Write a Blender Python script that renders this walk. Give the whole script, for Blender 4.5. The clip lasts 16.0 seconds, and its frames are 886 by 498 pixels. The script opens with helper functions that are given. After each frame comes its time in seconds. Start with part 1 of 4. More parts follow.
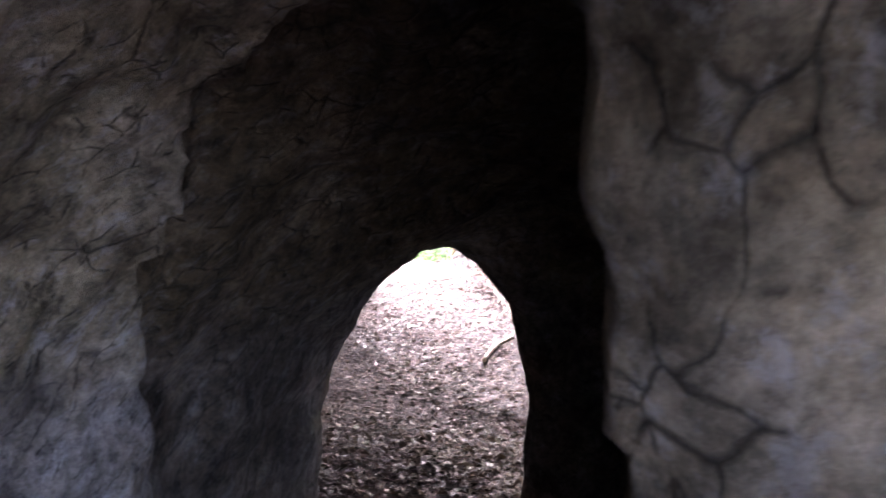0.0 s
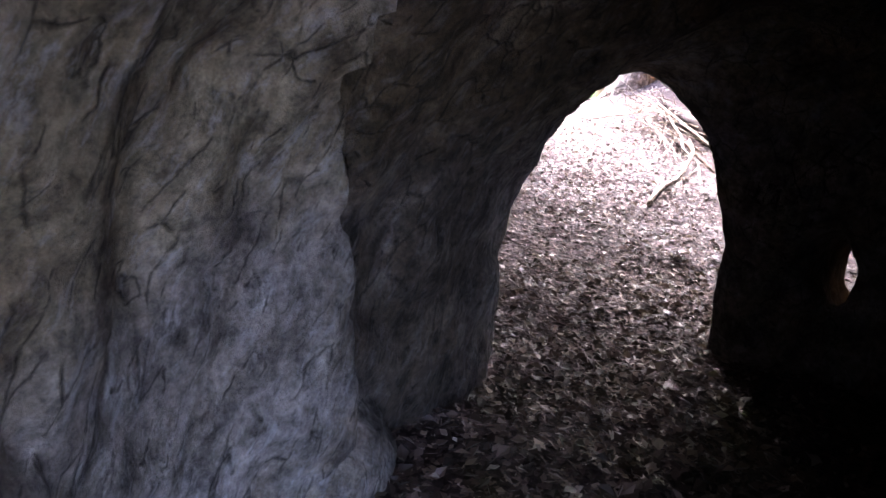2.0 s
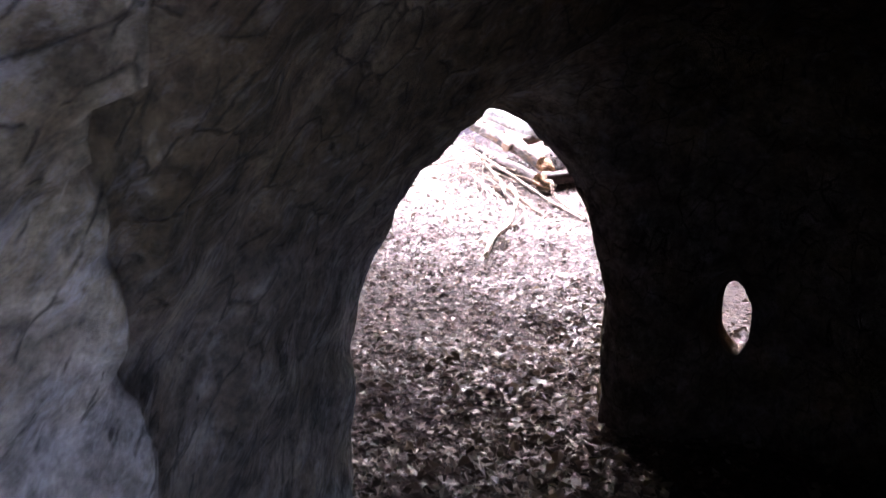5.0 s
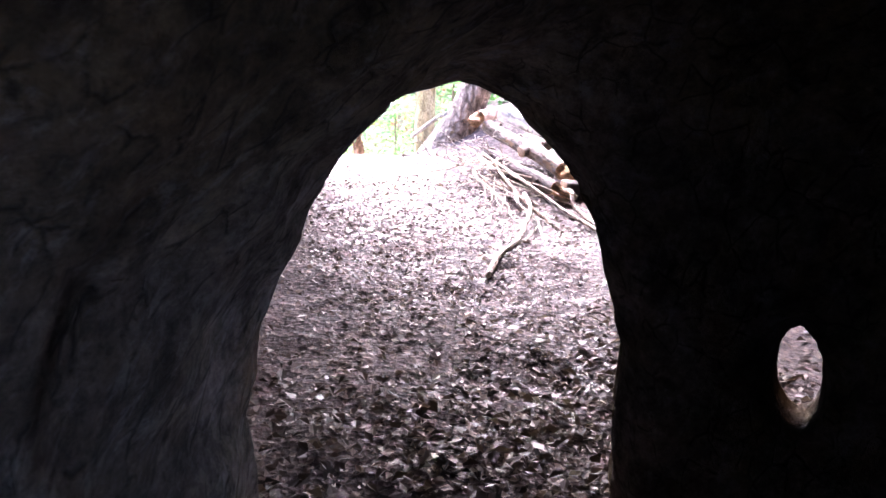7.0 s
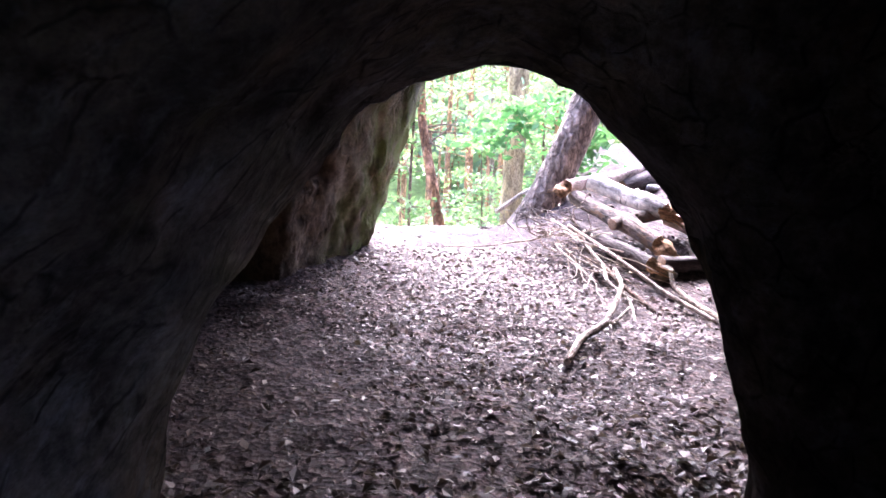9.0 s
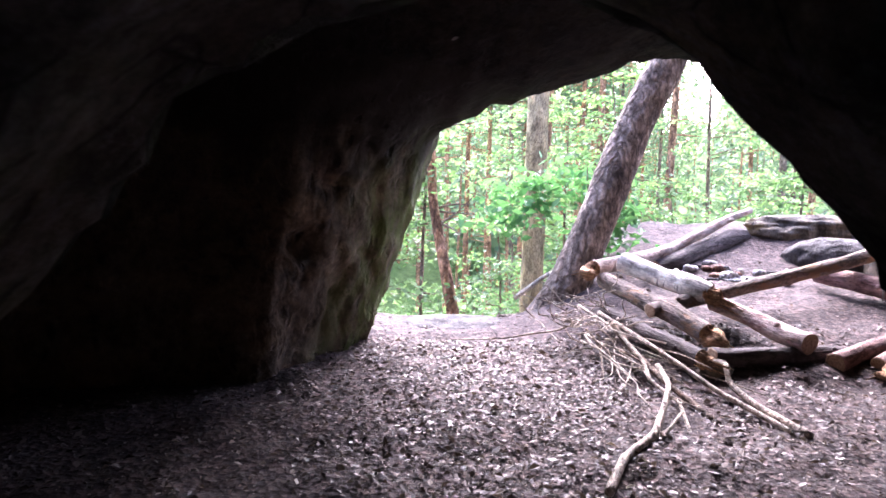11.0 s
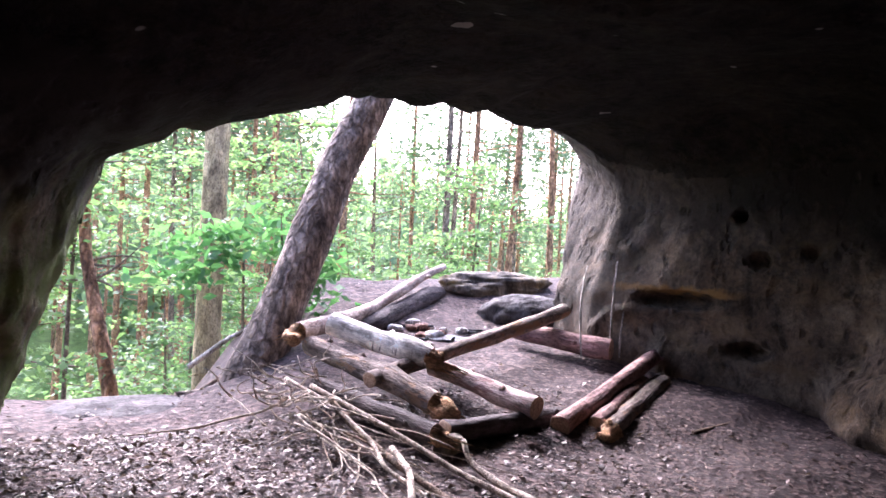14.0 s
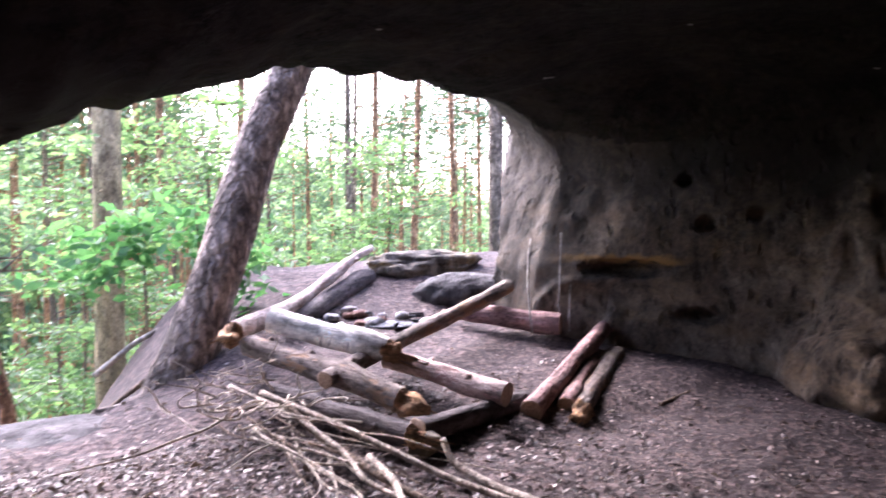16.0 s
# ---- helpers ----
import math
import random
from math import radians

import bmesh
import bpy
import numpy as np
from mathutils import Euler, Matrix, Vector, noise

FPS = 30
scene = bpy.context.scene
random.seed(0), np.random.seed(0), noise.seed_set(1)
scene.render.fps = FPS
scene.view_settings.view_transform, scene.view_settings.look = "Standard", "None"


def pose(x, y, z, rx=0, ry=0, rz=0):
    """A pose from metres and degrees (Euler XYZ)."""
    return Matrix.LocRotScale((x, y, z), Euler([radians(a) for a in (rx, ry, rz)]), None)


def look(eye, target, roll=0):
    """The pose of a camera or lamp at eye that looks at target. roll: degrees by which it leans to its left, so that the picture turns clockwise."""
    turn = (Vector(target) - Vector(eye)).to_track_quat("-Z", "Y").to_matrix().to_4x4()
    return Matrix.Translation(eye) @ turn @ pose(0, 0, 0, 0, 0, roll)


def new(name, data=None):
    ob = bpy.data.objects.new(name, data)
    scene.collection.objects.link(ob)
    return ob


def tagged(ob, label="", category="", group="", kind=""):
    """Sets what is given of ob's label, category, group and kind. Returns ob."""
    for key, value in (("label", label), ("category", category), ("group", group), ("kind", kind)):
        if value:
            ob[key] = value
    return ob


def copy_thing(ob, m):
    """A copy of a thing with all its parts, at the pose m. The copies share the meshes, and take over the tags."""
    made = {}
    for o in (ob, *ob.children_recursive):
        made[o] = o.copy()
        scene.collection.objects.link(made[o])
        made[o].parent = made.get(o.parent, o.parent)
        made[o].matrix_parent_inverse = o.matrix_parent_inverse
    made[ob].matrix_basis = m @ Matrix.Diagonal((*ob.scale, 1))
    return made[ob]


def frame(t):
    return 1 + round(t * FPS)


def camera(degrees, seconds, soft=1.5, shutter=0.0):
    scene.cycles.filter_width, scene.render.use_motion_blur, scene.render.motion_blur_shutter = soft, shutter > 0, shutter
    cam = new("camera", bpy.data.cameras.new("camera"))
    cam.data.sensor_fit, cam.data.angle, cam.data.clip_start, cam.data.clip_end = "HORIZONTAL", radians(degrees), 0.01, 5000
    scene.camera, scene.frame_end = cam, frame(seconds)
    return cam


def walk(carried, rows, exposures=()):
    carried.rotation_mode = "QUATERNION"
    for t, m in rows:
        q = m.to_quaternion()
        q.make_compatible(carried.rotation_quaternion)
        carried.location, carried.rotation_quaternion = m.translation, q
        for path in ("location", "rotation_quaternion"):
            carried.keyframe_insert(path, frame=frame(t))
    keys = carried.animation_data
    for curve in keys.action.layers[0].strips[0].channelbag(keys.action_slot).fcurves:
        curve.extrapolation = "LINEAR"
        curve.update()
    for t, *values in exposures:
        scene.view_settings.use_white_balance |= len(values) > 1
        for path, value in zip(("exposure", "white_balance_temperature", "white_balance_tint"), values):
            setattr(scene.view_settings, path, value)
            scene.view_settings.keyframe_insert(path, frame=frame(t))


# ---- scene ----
cam = camera(61.7, 16.0, shutter=0.35)
# seconds, stops, kelvin, tint
EXPOSURES = [(0, 5.05, 6050, 32), (1, 5.15, 6050, 32), (2, 5.15, 6050, 32), (3.5, 5.3, 6000, 32), (5, 5.5, 5950, 32), (8, 4.8, 5700, 34), (9.7, 4.05, 5600, 33), (12, 3.45, 5650, 31), (16, 3.25, 5650, 30)]
PATH = [
    (0, (-0.7, 1.474, 2.276), (-0.479, 3.422, 1.879), 5.7),
    (0.5, (-0.77, 1.53, 2.235), (-0.744, 3.476, 1.778), 3.8),
    (1, (-0.844, 1.585, 2.196), (-0.96, 3.504, 1.644), 3.3),
    (1.5, (-0.913, 1.664, 2.154), (-1.065, 3.524, 1.434), 3.1),
    (2, (-0.948, 1.765, 2.114), (-1.029, 3.589, 1.299), 3.4),
    (2.5, (-1.01, 1.931, 2.094), (-1.008, 3.743, 1.249), 3.4),
    (3, (-1.112, 2.051, 2.075), (-0.986, 3.875, 1.264), 5.0),
    (3.5, (-1.144, 2.142, 2.051), (-0.861, 3.961, 1.268), 4.4),
    (4, (-1.117, 2.27, 2.019), (-0.785, 4.086, 1.25), 3.7),
    (4.5, (-1.092, 2.358, 1.995), (-0.714, 4.169, 1.234), 3.7),
    (5, (-1.067, 2.511, 1.927), (-0.632, 4.351, 1.275), 2.5),
    (5.2, (-1.064, 2.594, 1.908), (-0.605, 4.438, 1.285), 1.4),
    (7.3, (-0.628, 3.295, 1.699), (-0.305, 5.164, 1.065), 3.4),
    (7.5, (-0.615, 3.348, 1.684), (-0.307, 5.219, 1.046), 3.6),
    (8, (-0.555, 3.513, 1.626), (-0.242, 5.393, 1.021), 2.6),
    (8.5, (-0.476, 3.684, 1.521), (-0.312, 5.619, 1.043), 4.0),
    (9, (-0.431, 3.838, 1.467), (-0.33, 5.791, 1.048), 2.6),
    (9.5, (-0.414, 4.036, 1.414), (-0.358, 6.008, 1.08), 1.7),
    (9.7, (-0.408, 4.107, 1.417), (-0.385, 6.083, 1.105), 1.2),
    (11.8, (-0.285, 4.884, 1.296), (-0.191, 6.879, 1.193), 2.5),
    (12, (-0.295, 4.939, 1.289), (-0.102, 6.929, 1.212), 2.1),
    (12.5, (-0.34, 5.081, 1.277), (0.12, 7.028, 1.259), 3.1),
    (13, (-0.359, 5.193, 1.248), (0.34, 7.067, 1.281), 3.1),
    (13.5, (-0.39, 5.325, 1.264), (0.402, 7.162, 1.257), 2.5),
    (14, (-0.417, 5.506, 1.281), (0.482, 7.292, 1.279), 3.0),
    (14.5, (-0.478, 5.638, 1.278), (0.44, 7.414, 1.253), 3.2),
    (15, (-0.579, 5.782, 1.267), (0.291, 7.58, 1.186), 0.9),
    (15.5, (-0.615, 5.905, 1.288), (0.332, 7.663, 1.179), 0.5),
    (16, (-0.551, 6.004, 1.304), (0.598, 7.64, 1.242), -0.2),
]
walk(cam, [(t, look(eye, target, roll)) for t, eye, target, roll in PATH],
     exposures=EXPOSURES)

# ---- light ----
world = bpy.data.worlds.new("world")
scene.world = world
world.use_nodes = True
wn = world.node_tree.nodes
sky = wn.new("ShaderNodeTexSky")
sky.sky_type, sky.sun_disc = "NISHITA", False
sky.sun_elevation, sky.sun_rotation = radians(36), radians(4)
sky.air_density, sky.dust_density = 1.0, 4.0
wn["Background"].inputs["Strength"].default_value = 0.15
world.node_tree.links.new(sky.outputs["Color"], wn["Background"].inputs["Color"])
sun = new("sun", bpy.data.lights.new("sun", "SUN"))
sun.data.energy, sun.data.angle, sun.data.color = 3.2, radians(45), (1.0, 0.96, 0.9)
sun.matrix_world = pose(0, 0, 30, 54, 0, 176)


# ---- materials ----
def material(name, rough=0.9):
    m = bpy.data.materials.new(name)
    m.use_nodes = True
    b = m.node_tree.nodes["Principled BSDF"]
    b.inputs["Roughness"].default_value = rough
    b.inputs["Specular IOR Level"].default_value = 0.25
    return m, m.node_tree.nodes, m.node_tree.links, b


def ramp(nodes, links, fac, stops):
    r = nodes.new("ShaderNodeValToRGB")
    els = r.color_ramp.elements
    while len(els) < len(stops):
        els.new(0.5)
    for e, (p, c) in zip(els, stops):
        e.position, e.color = p, (*c, 1)
    links.new(fac, r.inputs["Fac"])
    return r.outputs["Color"]


def noise_tex(nodes, links, co, scale, detail=4.0, rough=0.55, stretch=None, distort=0.0):
    if stretch:
        mp = nodes.new("ShaderNodeMapping")
        mp.inputs["Scale"].default_value = stretch
        links.new(co, mp.inputs["Vector"])
        co = mp.outputs["Vector"]
    n = nodes.new("ShaderNodeTexNoise")
    n.inputs["Scale"].default_value, n.inputs["Detail"].default_value = scale, detail
    n.inputs["Roughness"].default_value, n.inputs["Distortion"].default_value = rough, distort
    links.new(co, n.inputs["Vector"])
    return n.outputs["Fac"]


def voronoi(nodes, links, co, scale, feature="F1", stretch=None):
    if stretch:
        mp = nodes.new("ShaderNodeMapping")
        mp.inputs["Scale"].default_value = stretch
        links.new(co, mp.inputs["Vector"])
        co = mp.outputs["Vector"]
    v = nodes.new("ShaderNodeTexVoronoi")
    v.feature = feature
    v.inputs["Scale"].default_value = scale
    links.new(co, v.inputs["Vector"])
    return v


def mix(nodes, links, fac, a, b, blend="MIX"):
    n = nodes.new("ShaderNodeMix")
    n.data_type, n.blend_type = "RGBA", blend
    for sock, val in ((n.inputs["Factor"], fac), (n.inputs["A"], a), (n.inputs["B"], b)):
        if isinstance(val, (int, float)):
            sock.default_value = val
        elif isinstance(val, tuple):
            sock.default_value = (*val, 1)
        else:
            links.new(val, sock)
    return n.outputs["Result"]


def math_node(nodes, links, op, a, b=0.0, clamp=False):
    n = nodes.new("ShaderNodeMath")
    n.operation, n.use_clamp = op, clamp
    for sock, val in zip(n.inputs, (a, b)):
        if isinstance(val, (int, float)):
            sock.default_value = val
        else:
            links.new(val, sock)
    return n.outputs["Value"]


def bump(nodes, links, shader, heights):
    prev = None
    for h, strength, dist in heights:
        n = nodes.new("ShaderNodeBump")
        n.inputs["Strength"].default_value, n.inputs["Distance"].default_value = strength, dist
        links.new(h, n.inputs["Height"])
        if prev:
            links.new(prev, n.inputs["Normal"])
        prev = n.outputs["Normal"]
    links.new(prev, shader.inputs["Normal"])


def coords(nodes, kind="Object"):
    return nodes.new("ShaderNodeTexCoord").outputs[kind]


def sandstone(name, tint=(1, 1, 1)):
    m, n, l, b = material(name, 0.92)
    co = coords(n)
    big = noise_tex(n, l, co, 1.3, 6, 0.7)
    mid = noise_tex(n, l, co, 7, 8, 0.72)
    grit = noise_tex(n, l, co, 24, 6, 0.7)
    fine = noise_tex(n, l, co, 90, 4, 0.6)
    base = ramp(n, l, big, [(0.32, (0.21, 0.2, 0.2)), (0.45, (0.28, 0.265, 0.26)), (0.54, (0.29, 0.255, 0.19)), (0.62, (0.33, 0.31, 0.3)), (0.72, (0.4, 0.385, 0.38))])
    c = mix(n, l, 1.0, base, ramp(n, l, mid, [(0.36, (0.22, 0.215, 0.22)), (0.5, (0.85, 0.84, 0.83)), (0.64, (1.4, 1.36, 1.32))]), "MULTIPLY")
    c = mix(n, l, 1.0, c, ramp(n, l, grit, [(0.35, (0.6, 0.6, 0.62)), (0.65, (1.25, 1.25, 1.25))]), "MULTIPLY")
    wet = noise_tex(n, l, co, 1.7, 5, 0.65, stretch=(2.0, 2.0, 0.5))
    c = mix(n, l, ramp(n, l, wet, [(0.52, (0, 0, 0)), (0.66, (0.65, 0.65, 0.65))]), c, (0.07, 0.065, 0.068))
    hues = []
    for scale, st, shift in ((2.6, (3.0, 3.0, 0.55), 0.0), (6.0, (2.4, 2.4, 0.5), 4.0)):
        mp = n.new("ShaderNodeMapping")
        mp.inputs["Location"].default_value = (shift, shift, shift)
        mp.inputs["Rotation"].default_value = (0.25, 0.2, 0)
        l.new(co, mp.inputs["Vector"])
        ridge = noise_tex(n, l, mp.outputs["Vector"], scale, 3, 0.6, stretch=st)
        off = math_node(n, l, "ABSOLUTE", math_node(n, l, "SUBTRACT", ridge, 0.5))
        hues.append(math_node(n, l, "MULTIPLY", off, 20.0, True))
    gate = noise_tex(n, l, co, 2.3, 3, 0.5)
    open_ = ramp(n, l, gate, [(0.46, (0, 0, 0)), (0.6, (1, 1, 1))])
    line = mix(n, l, open_, (1.0, 1.0, 1.0), math_node(n, l, "MULTIPLY", hues[0], hues[1]))
    c = mix(n, l, 0.88, c, mix(n, l, 1.0, c, line, "MULTIPLY"))
    spots = noise_tex(n, l, co, 11, 6, 0.75)
    c = mix(n, l, ramp(n, l, spots, [(0.58, (0, 0, 0)), (0.7, (0.5, 0.5, 0.5))]), c, (0.46, 0.46, 0.48))
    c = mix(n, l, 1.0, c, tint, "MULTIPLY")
    chip = noise_tex(n, l, co, 4.2, 2, 0.4, stretch=(1, 1.8, 1))
    c = mix(n, l, ramp(n, l, chip, [(0.735, (0, 0, 0)), (0.745, (0.8, 0.8, 0.8))]), c, (0.42, 0.38, 0.35))
    l.new(c, b.inputs["Base Color"])
    bump(n, l, b, [(mid, 1.0, 0.09), (line, 0.7, 0.025), (grit, 0.9, 0.03), (fine, 0.5, 0.005)])
    return m


def warped(n, l, co, scale, amount):
    t = n.new("ShaderNodeTexNoise")
    t.inputs["Scale"].default_value, t.inputs["Detail"].default_value = scale, 4
    l.new(co, t.inputs["Vector"])
    off = n.new("ShaderNodeVectorMath")
    off.operation = "MULTIPLY_ADD"
    off.inputs[1].default_value = (amount, amount, amount)
    l.new(t.outputs["Color"], off.inputs[0])
    l.new(co, off.inputs[2])
    return off.outputs["Vector"]


def cracks(n, l, co, scale, sharp, rotation, stretch, gate, shift=0.0):
    """1 on sound rock, 0 in narrow broken lines."""
    mp = n.new("ShaderNodeMapping")
    mp.inputs["Rotation"].default_value = rotation
    mp.inputs["Location"].default_value = (shift, shift, shift)
    l.new(co, mp.inputs["Vector"])
    v = voronoi(n, l, mp.outputs["Vector"], scale, "DISTANCE_TO_EDGE", stretch)
    line = math_node(n, l, "MULTIPLY", v.outputs["Distance"], sharp, True)
    g = ramp(n, l, noise_tex(n, l, co, scale * 0.75, 3, 0.6), [(gate, (0, 0, 0)), (gate + 0.07, (1, 1, 1))])
    return mix(n, l, g, (1.0, 1.0, 1.0), line)


def tunnel_rock():
    m, n, l, b = material("hewn_tunnel_sandstone", 0.9)
    co = coords(n)
    bent = warped(n, l, co, 9.0, 0.05)
    sep = n.new("ShaderNodeSeparateXYZ")
    l.new(co, sep.inputs["Vector"])
    big = noise_tex(n, l, co, 1.6, 5, 0.65)
    mid = noise_tex(n, l, co, 9, 8, 0.72)
    grit = noise_tex(n, l, co, 34, 8, 0.8)
    fine = noise_tex(n, l, co, 120, 4, 0.6)
    level = math_node(n, l, "ADD", sep.outputs["Z"], math_node(n, l, "MULTIPLY", noise_tex(n, l, co, 3, 6, 0.7), 0.7))
    high = n.new("ShaderNodeMapRange")
    high.inputs["From Min"].default_value, high.inputs["From Max"].default_value = 1.7, 1.95
    l.new(level, high.inputs["Value"])
    upper = ramp(n, l, big, [(0.35, (0.2, 0.165, 0.11)), (0.5, (0.3, 0.25, 0.18)), (0.65, (0.35, 0.295, 0.235))])
    lower = ramp(n, l, big, [(0.35, (0.2, 0.178, 0.168)), (0.55, (0.285, 0.253, 0.238)), (0.68, (0.31, 0.255, 0.205))])
    c = mix(n, l, high.outputs["Result"], lower, upper)
    c = mix(n, l, 1.0, c, ramp(n, l, mid, [(0.36, (0.36, 0.35, 0.35)), (0.5, (0.92, 0.91, 0.9)), (0.64, (1.35, 1.3, 1.25))]), "MULTIPLY")
    c = mix(n, l, 1.0, c, ramp(n, l, grit, [(0.36, (0.5, 0.5, 0.52)), (0.5, (0.95, 0.95, 0.95)), (0.64, (1.35, 1.35, 1.35))]), "MULTIPLY")
    slant = n.new("ShaderNodeMapping")
    slant.inputs["Rotation"].default_value = (0.6, -0.25, 0.0)
    l.new(bent, slant.inputs["Vector"])
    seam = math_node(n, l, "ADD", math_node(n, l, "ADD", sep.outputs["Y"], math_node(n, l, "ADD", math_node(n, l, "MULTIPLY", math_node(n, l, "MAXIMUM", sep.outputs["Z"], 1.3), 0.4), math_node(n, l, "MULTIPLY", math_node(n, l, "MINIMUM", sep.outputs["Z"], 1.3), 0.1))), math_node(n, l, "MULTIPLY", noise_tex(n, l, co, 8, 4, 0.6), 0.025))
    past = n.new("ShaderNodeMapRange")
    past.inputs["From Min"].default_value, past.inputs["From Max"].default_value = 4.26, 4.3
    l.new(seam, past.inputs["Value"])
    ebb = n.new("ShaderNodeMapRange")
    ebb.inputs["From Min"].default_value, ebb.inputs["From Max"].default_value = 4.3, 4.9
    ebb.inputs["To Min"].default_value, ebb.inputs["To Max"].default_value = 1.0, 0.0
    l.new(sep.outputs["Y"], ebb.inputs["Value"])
    past_edge = math_node(n, l, "MULTIPLY", past.outputs["Result"], ebb.outputs["Result"])
    # Past the wall's edge: browner rock, with that side's shade darkening it.
    shaded_brown = ramp(n, l, noise_tex(n, l, co, 2.2, 5, 0.6), [(0.35, (0.36, 0.32, 0.26)), (0.55, (0.5, 0.45, 0.39)), (0.68, (0.68, 0.64, 0.6))])
    c = mix(n, l, past_edge, c, mix(n, l, 1.0, c, shaded_brown, "MULTIPLY"))
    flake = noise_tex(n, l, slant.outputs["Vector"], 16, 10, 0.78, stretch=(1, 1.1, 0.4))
    c = mix(n, l, math_node(n, l, "MULTIPLY", ramp(n, l, flake, [(0.52, (0, 0, 0)), (0.62, (1, 1, 1))]), math_node(n, l, "SUBTRACT", 0.55, math_node(n, l, "MULTIPLY", past_edge, 0.35))), c, (0.42, 0.4, 0.41))
    one = cracks(n, l, bent, 6.0, 42.0, (0.4, -0.15, 0.2), (1, 1, 0.24), 0.6)
    two = cracks(n, l, bent, 14.0, 20.0, (0.55, -0.25, 0.0), (1, 1, 0.22), 0.48, 3.0)
    line = math_node(n, l, "MULTIPLY", one, two)
    c = mix(n, l, 0.7, c, mix(n, l, 1.0, c, line, "MULTIPLY"))
    mottle = noise_tex(n, l, bent, 5, 7, 0.75)
    c = mix(n, l, 1.0, c, ramp(n, l, mottle, [(0.36, (0.55, 0.5, 0.45)), (0.5, (0.95, 0.93, 0.9)), (0.62, (1.3, 1.3, 1.32))]), "MULTIPLY")
    l.new(c, b.inputs["Base Color"])
    bump(n, l, b, [(mid, 0.9, 0.06), (flake, 0.8, 0.035), (line, 0.8, 0.02), (grit, 0.8, 0.016), (fine, 0.4, 0.004)])
    return m


def chamber_rock():
    m, n, l, b = material("brown_chamber_sandstone", 0.92)
    co = coords(n)
    bent = warped(n, l, co, 4.0, 0.15)
    sep = n.new("ShaderNodeSeparateXYZ")
    l.new(co, sep.inputs["Vector"])
    big = noise_tex(n, l, co, 1.5, 5, 0.65)
    flute = noise_tex(n, l, bent, 9, 9, 0.74, stretch=(1.2, 1.2, 0.8))
    grit = noise_tex(n, l, co, 30, 7, 0.75)
    fine = noise_tex(n, l, co, 110, 4, 0.6)
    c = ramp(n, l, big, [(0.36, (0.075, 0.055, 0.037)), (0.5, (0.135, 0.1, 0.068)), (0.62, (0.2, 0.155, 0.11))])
    c = mix(n, l, 1.0, c, ramp(n, l, flute, [(0.36, (0.38, 0.36, 0.35)), (0.5, (0.95, 0.95, 0.95)), (0.64, (1.45, 1.4, 1.33))]), "MULTIPLY")
    c = mix(n, l, 1.0, c, ramp(n, l, grit, [(0.36, (0.66, 0.66, 0.66)), (0.64, (1.25, 1.25, 1.25))]), "MULTIPLY")
    v = voronoi(n, l, bent, 12.0, "F1", (1, 1, 0.5))
    pit = ramp(n, l, v.outputs["Distance"], [(0.16, (0.2, 0.18, 0.17)), (0.34, (1, 1, 1))])
    pit = mix(n, l, ramp(n, l, noise_tex(n, l, co, 2.2, 3, 0.5), [(0.38, (0, 0, 0)), (0.5, (1, 1, 1))]), (1.0, 1.0, 1.0), pit)
    c = mix(n, l, 0.75, c, mix(n, l, 1.0, c, pit, "MULTIPLY"))
    vein = math_node(n, l, "ABSOLUTE", math_node(n, l, "SUBTRACT", noise_tex(n, l, bent, 1.8, 3, 0.5), 0.5))
    c = mix(n, l, ramp(n, l, vein, [(0.0, (0.35, 0.35, 0.35)), (0.015, (0, 0, 0))]), c, (0.22, 0.16, 0.1))
    rust = noise_tex(n, l, co, 2.4, 5, 0.7, stretch=(1, 1, 2.0))
    c = mix(n, l, ramp(n, l, rust, [(0.5, (0, 0, 0)), (0.64, (0.55, 0.55, 0.55))]), c, (0.24, 0.16, 0.085))
    wave = math_node(n, l, "MULTIPLY", math_node(n, l, "SUBTRACT", noise_tex(n, l, co, 9, 5, 0.65), 0.5), 0.14)
    dz = math_node(n, l, "ABSOLUTE", math_node(n, l, "SUBTRACT", math_node(n, l, "ADD", sep.outputs["Z"], wave), 1.05))
    band = math_node(n, l, "SUBTRACT", 1.4, math_node(n, l, "MULTIPLY", dz, 34.0), True)
    dy = math_node(n, l, "ABSOLUTE", math_node(n, l, "SUBTRACT", sep.outputs["Y"], 9.84))
    span = math_node(n, l, "SUBTRACT", 3.0, math_node(n, l, "MULTIPLY", dy, 6.0), True)
    shelf = math_node(n, l, "MULTIPLY", math_node(n, l, "MULTIPLY", band, span), math_node(n, l, "GREATER_THAN", sep.outputs["X"], 2.5))
    c = mix(n, l, math_node(n, l, "MULTIPLY", shelf, 0.8), c, (0.36, 0.2, 0.06))
    reach = n.new("ShaderNodeMapRange")
    reach.inputs["From Min"].default_value, reach.inputs["From Max"].default_value = 9.05, 9.6
    l.new(sep.outputs["Y"], reach.inputs["Value"])
    side = math_node(n, l, "LESS_THAN", sep.outputs["X"], 0.6)
    algae = noise_tex(n, l, co, 5, 5, 0.7, stretch=(1, 1, 0.5))
    amount = math_node(n, l, "MULTIPLY", math_node(n, l, "MULTIPLY", reach.outputs["Result"], side), ramp(n, l, algae, [(0.4, (0.15, 0.15, 0.15)), (0.6, (0.85, 0.85, 0.85))]))
    c = mix(n, l, amount, c, (0.13, 0.175, 0.04))
    crust = math_node(n, l, "MULTIPLY", math_node(n, l, "MULTIPLY", math_node(n, l, "SUBTRACT", sep.outputs["Y"], 9.8, True), 2.0, True), math_node(n, l, "GREATER_THAN", sep.outputs["X"], 2.5))
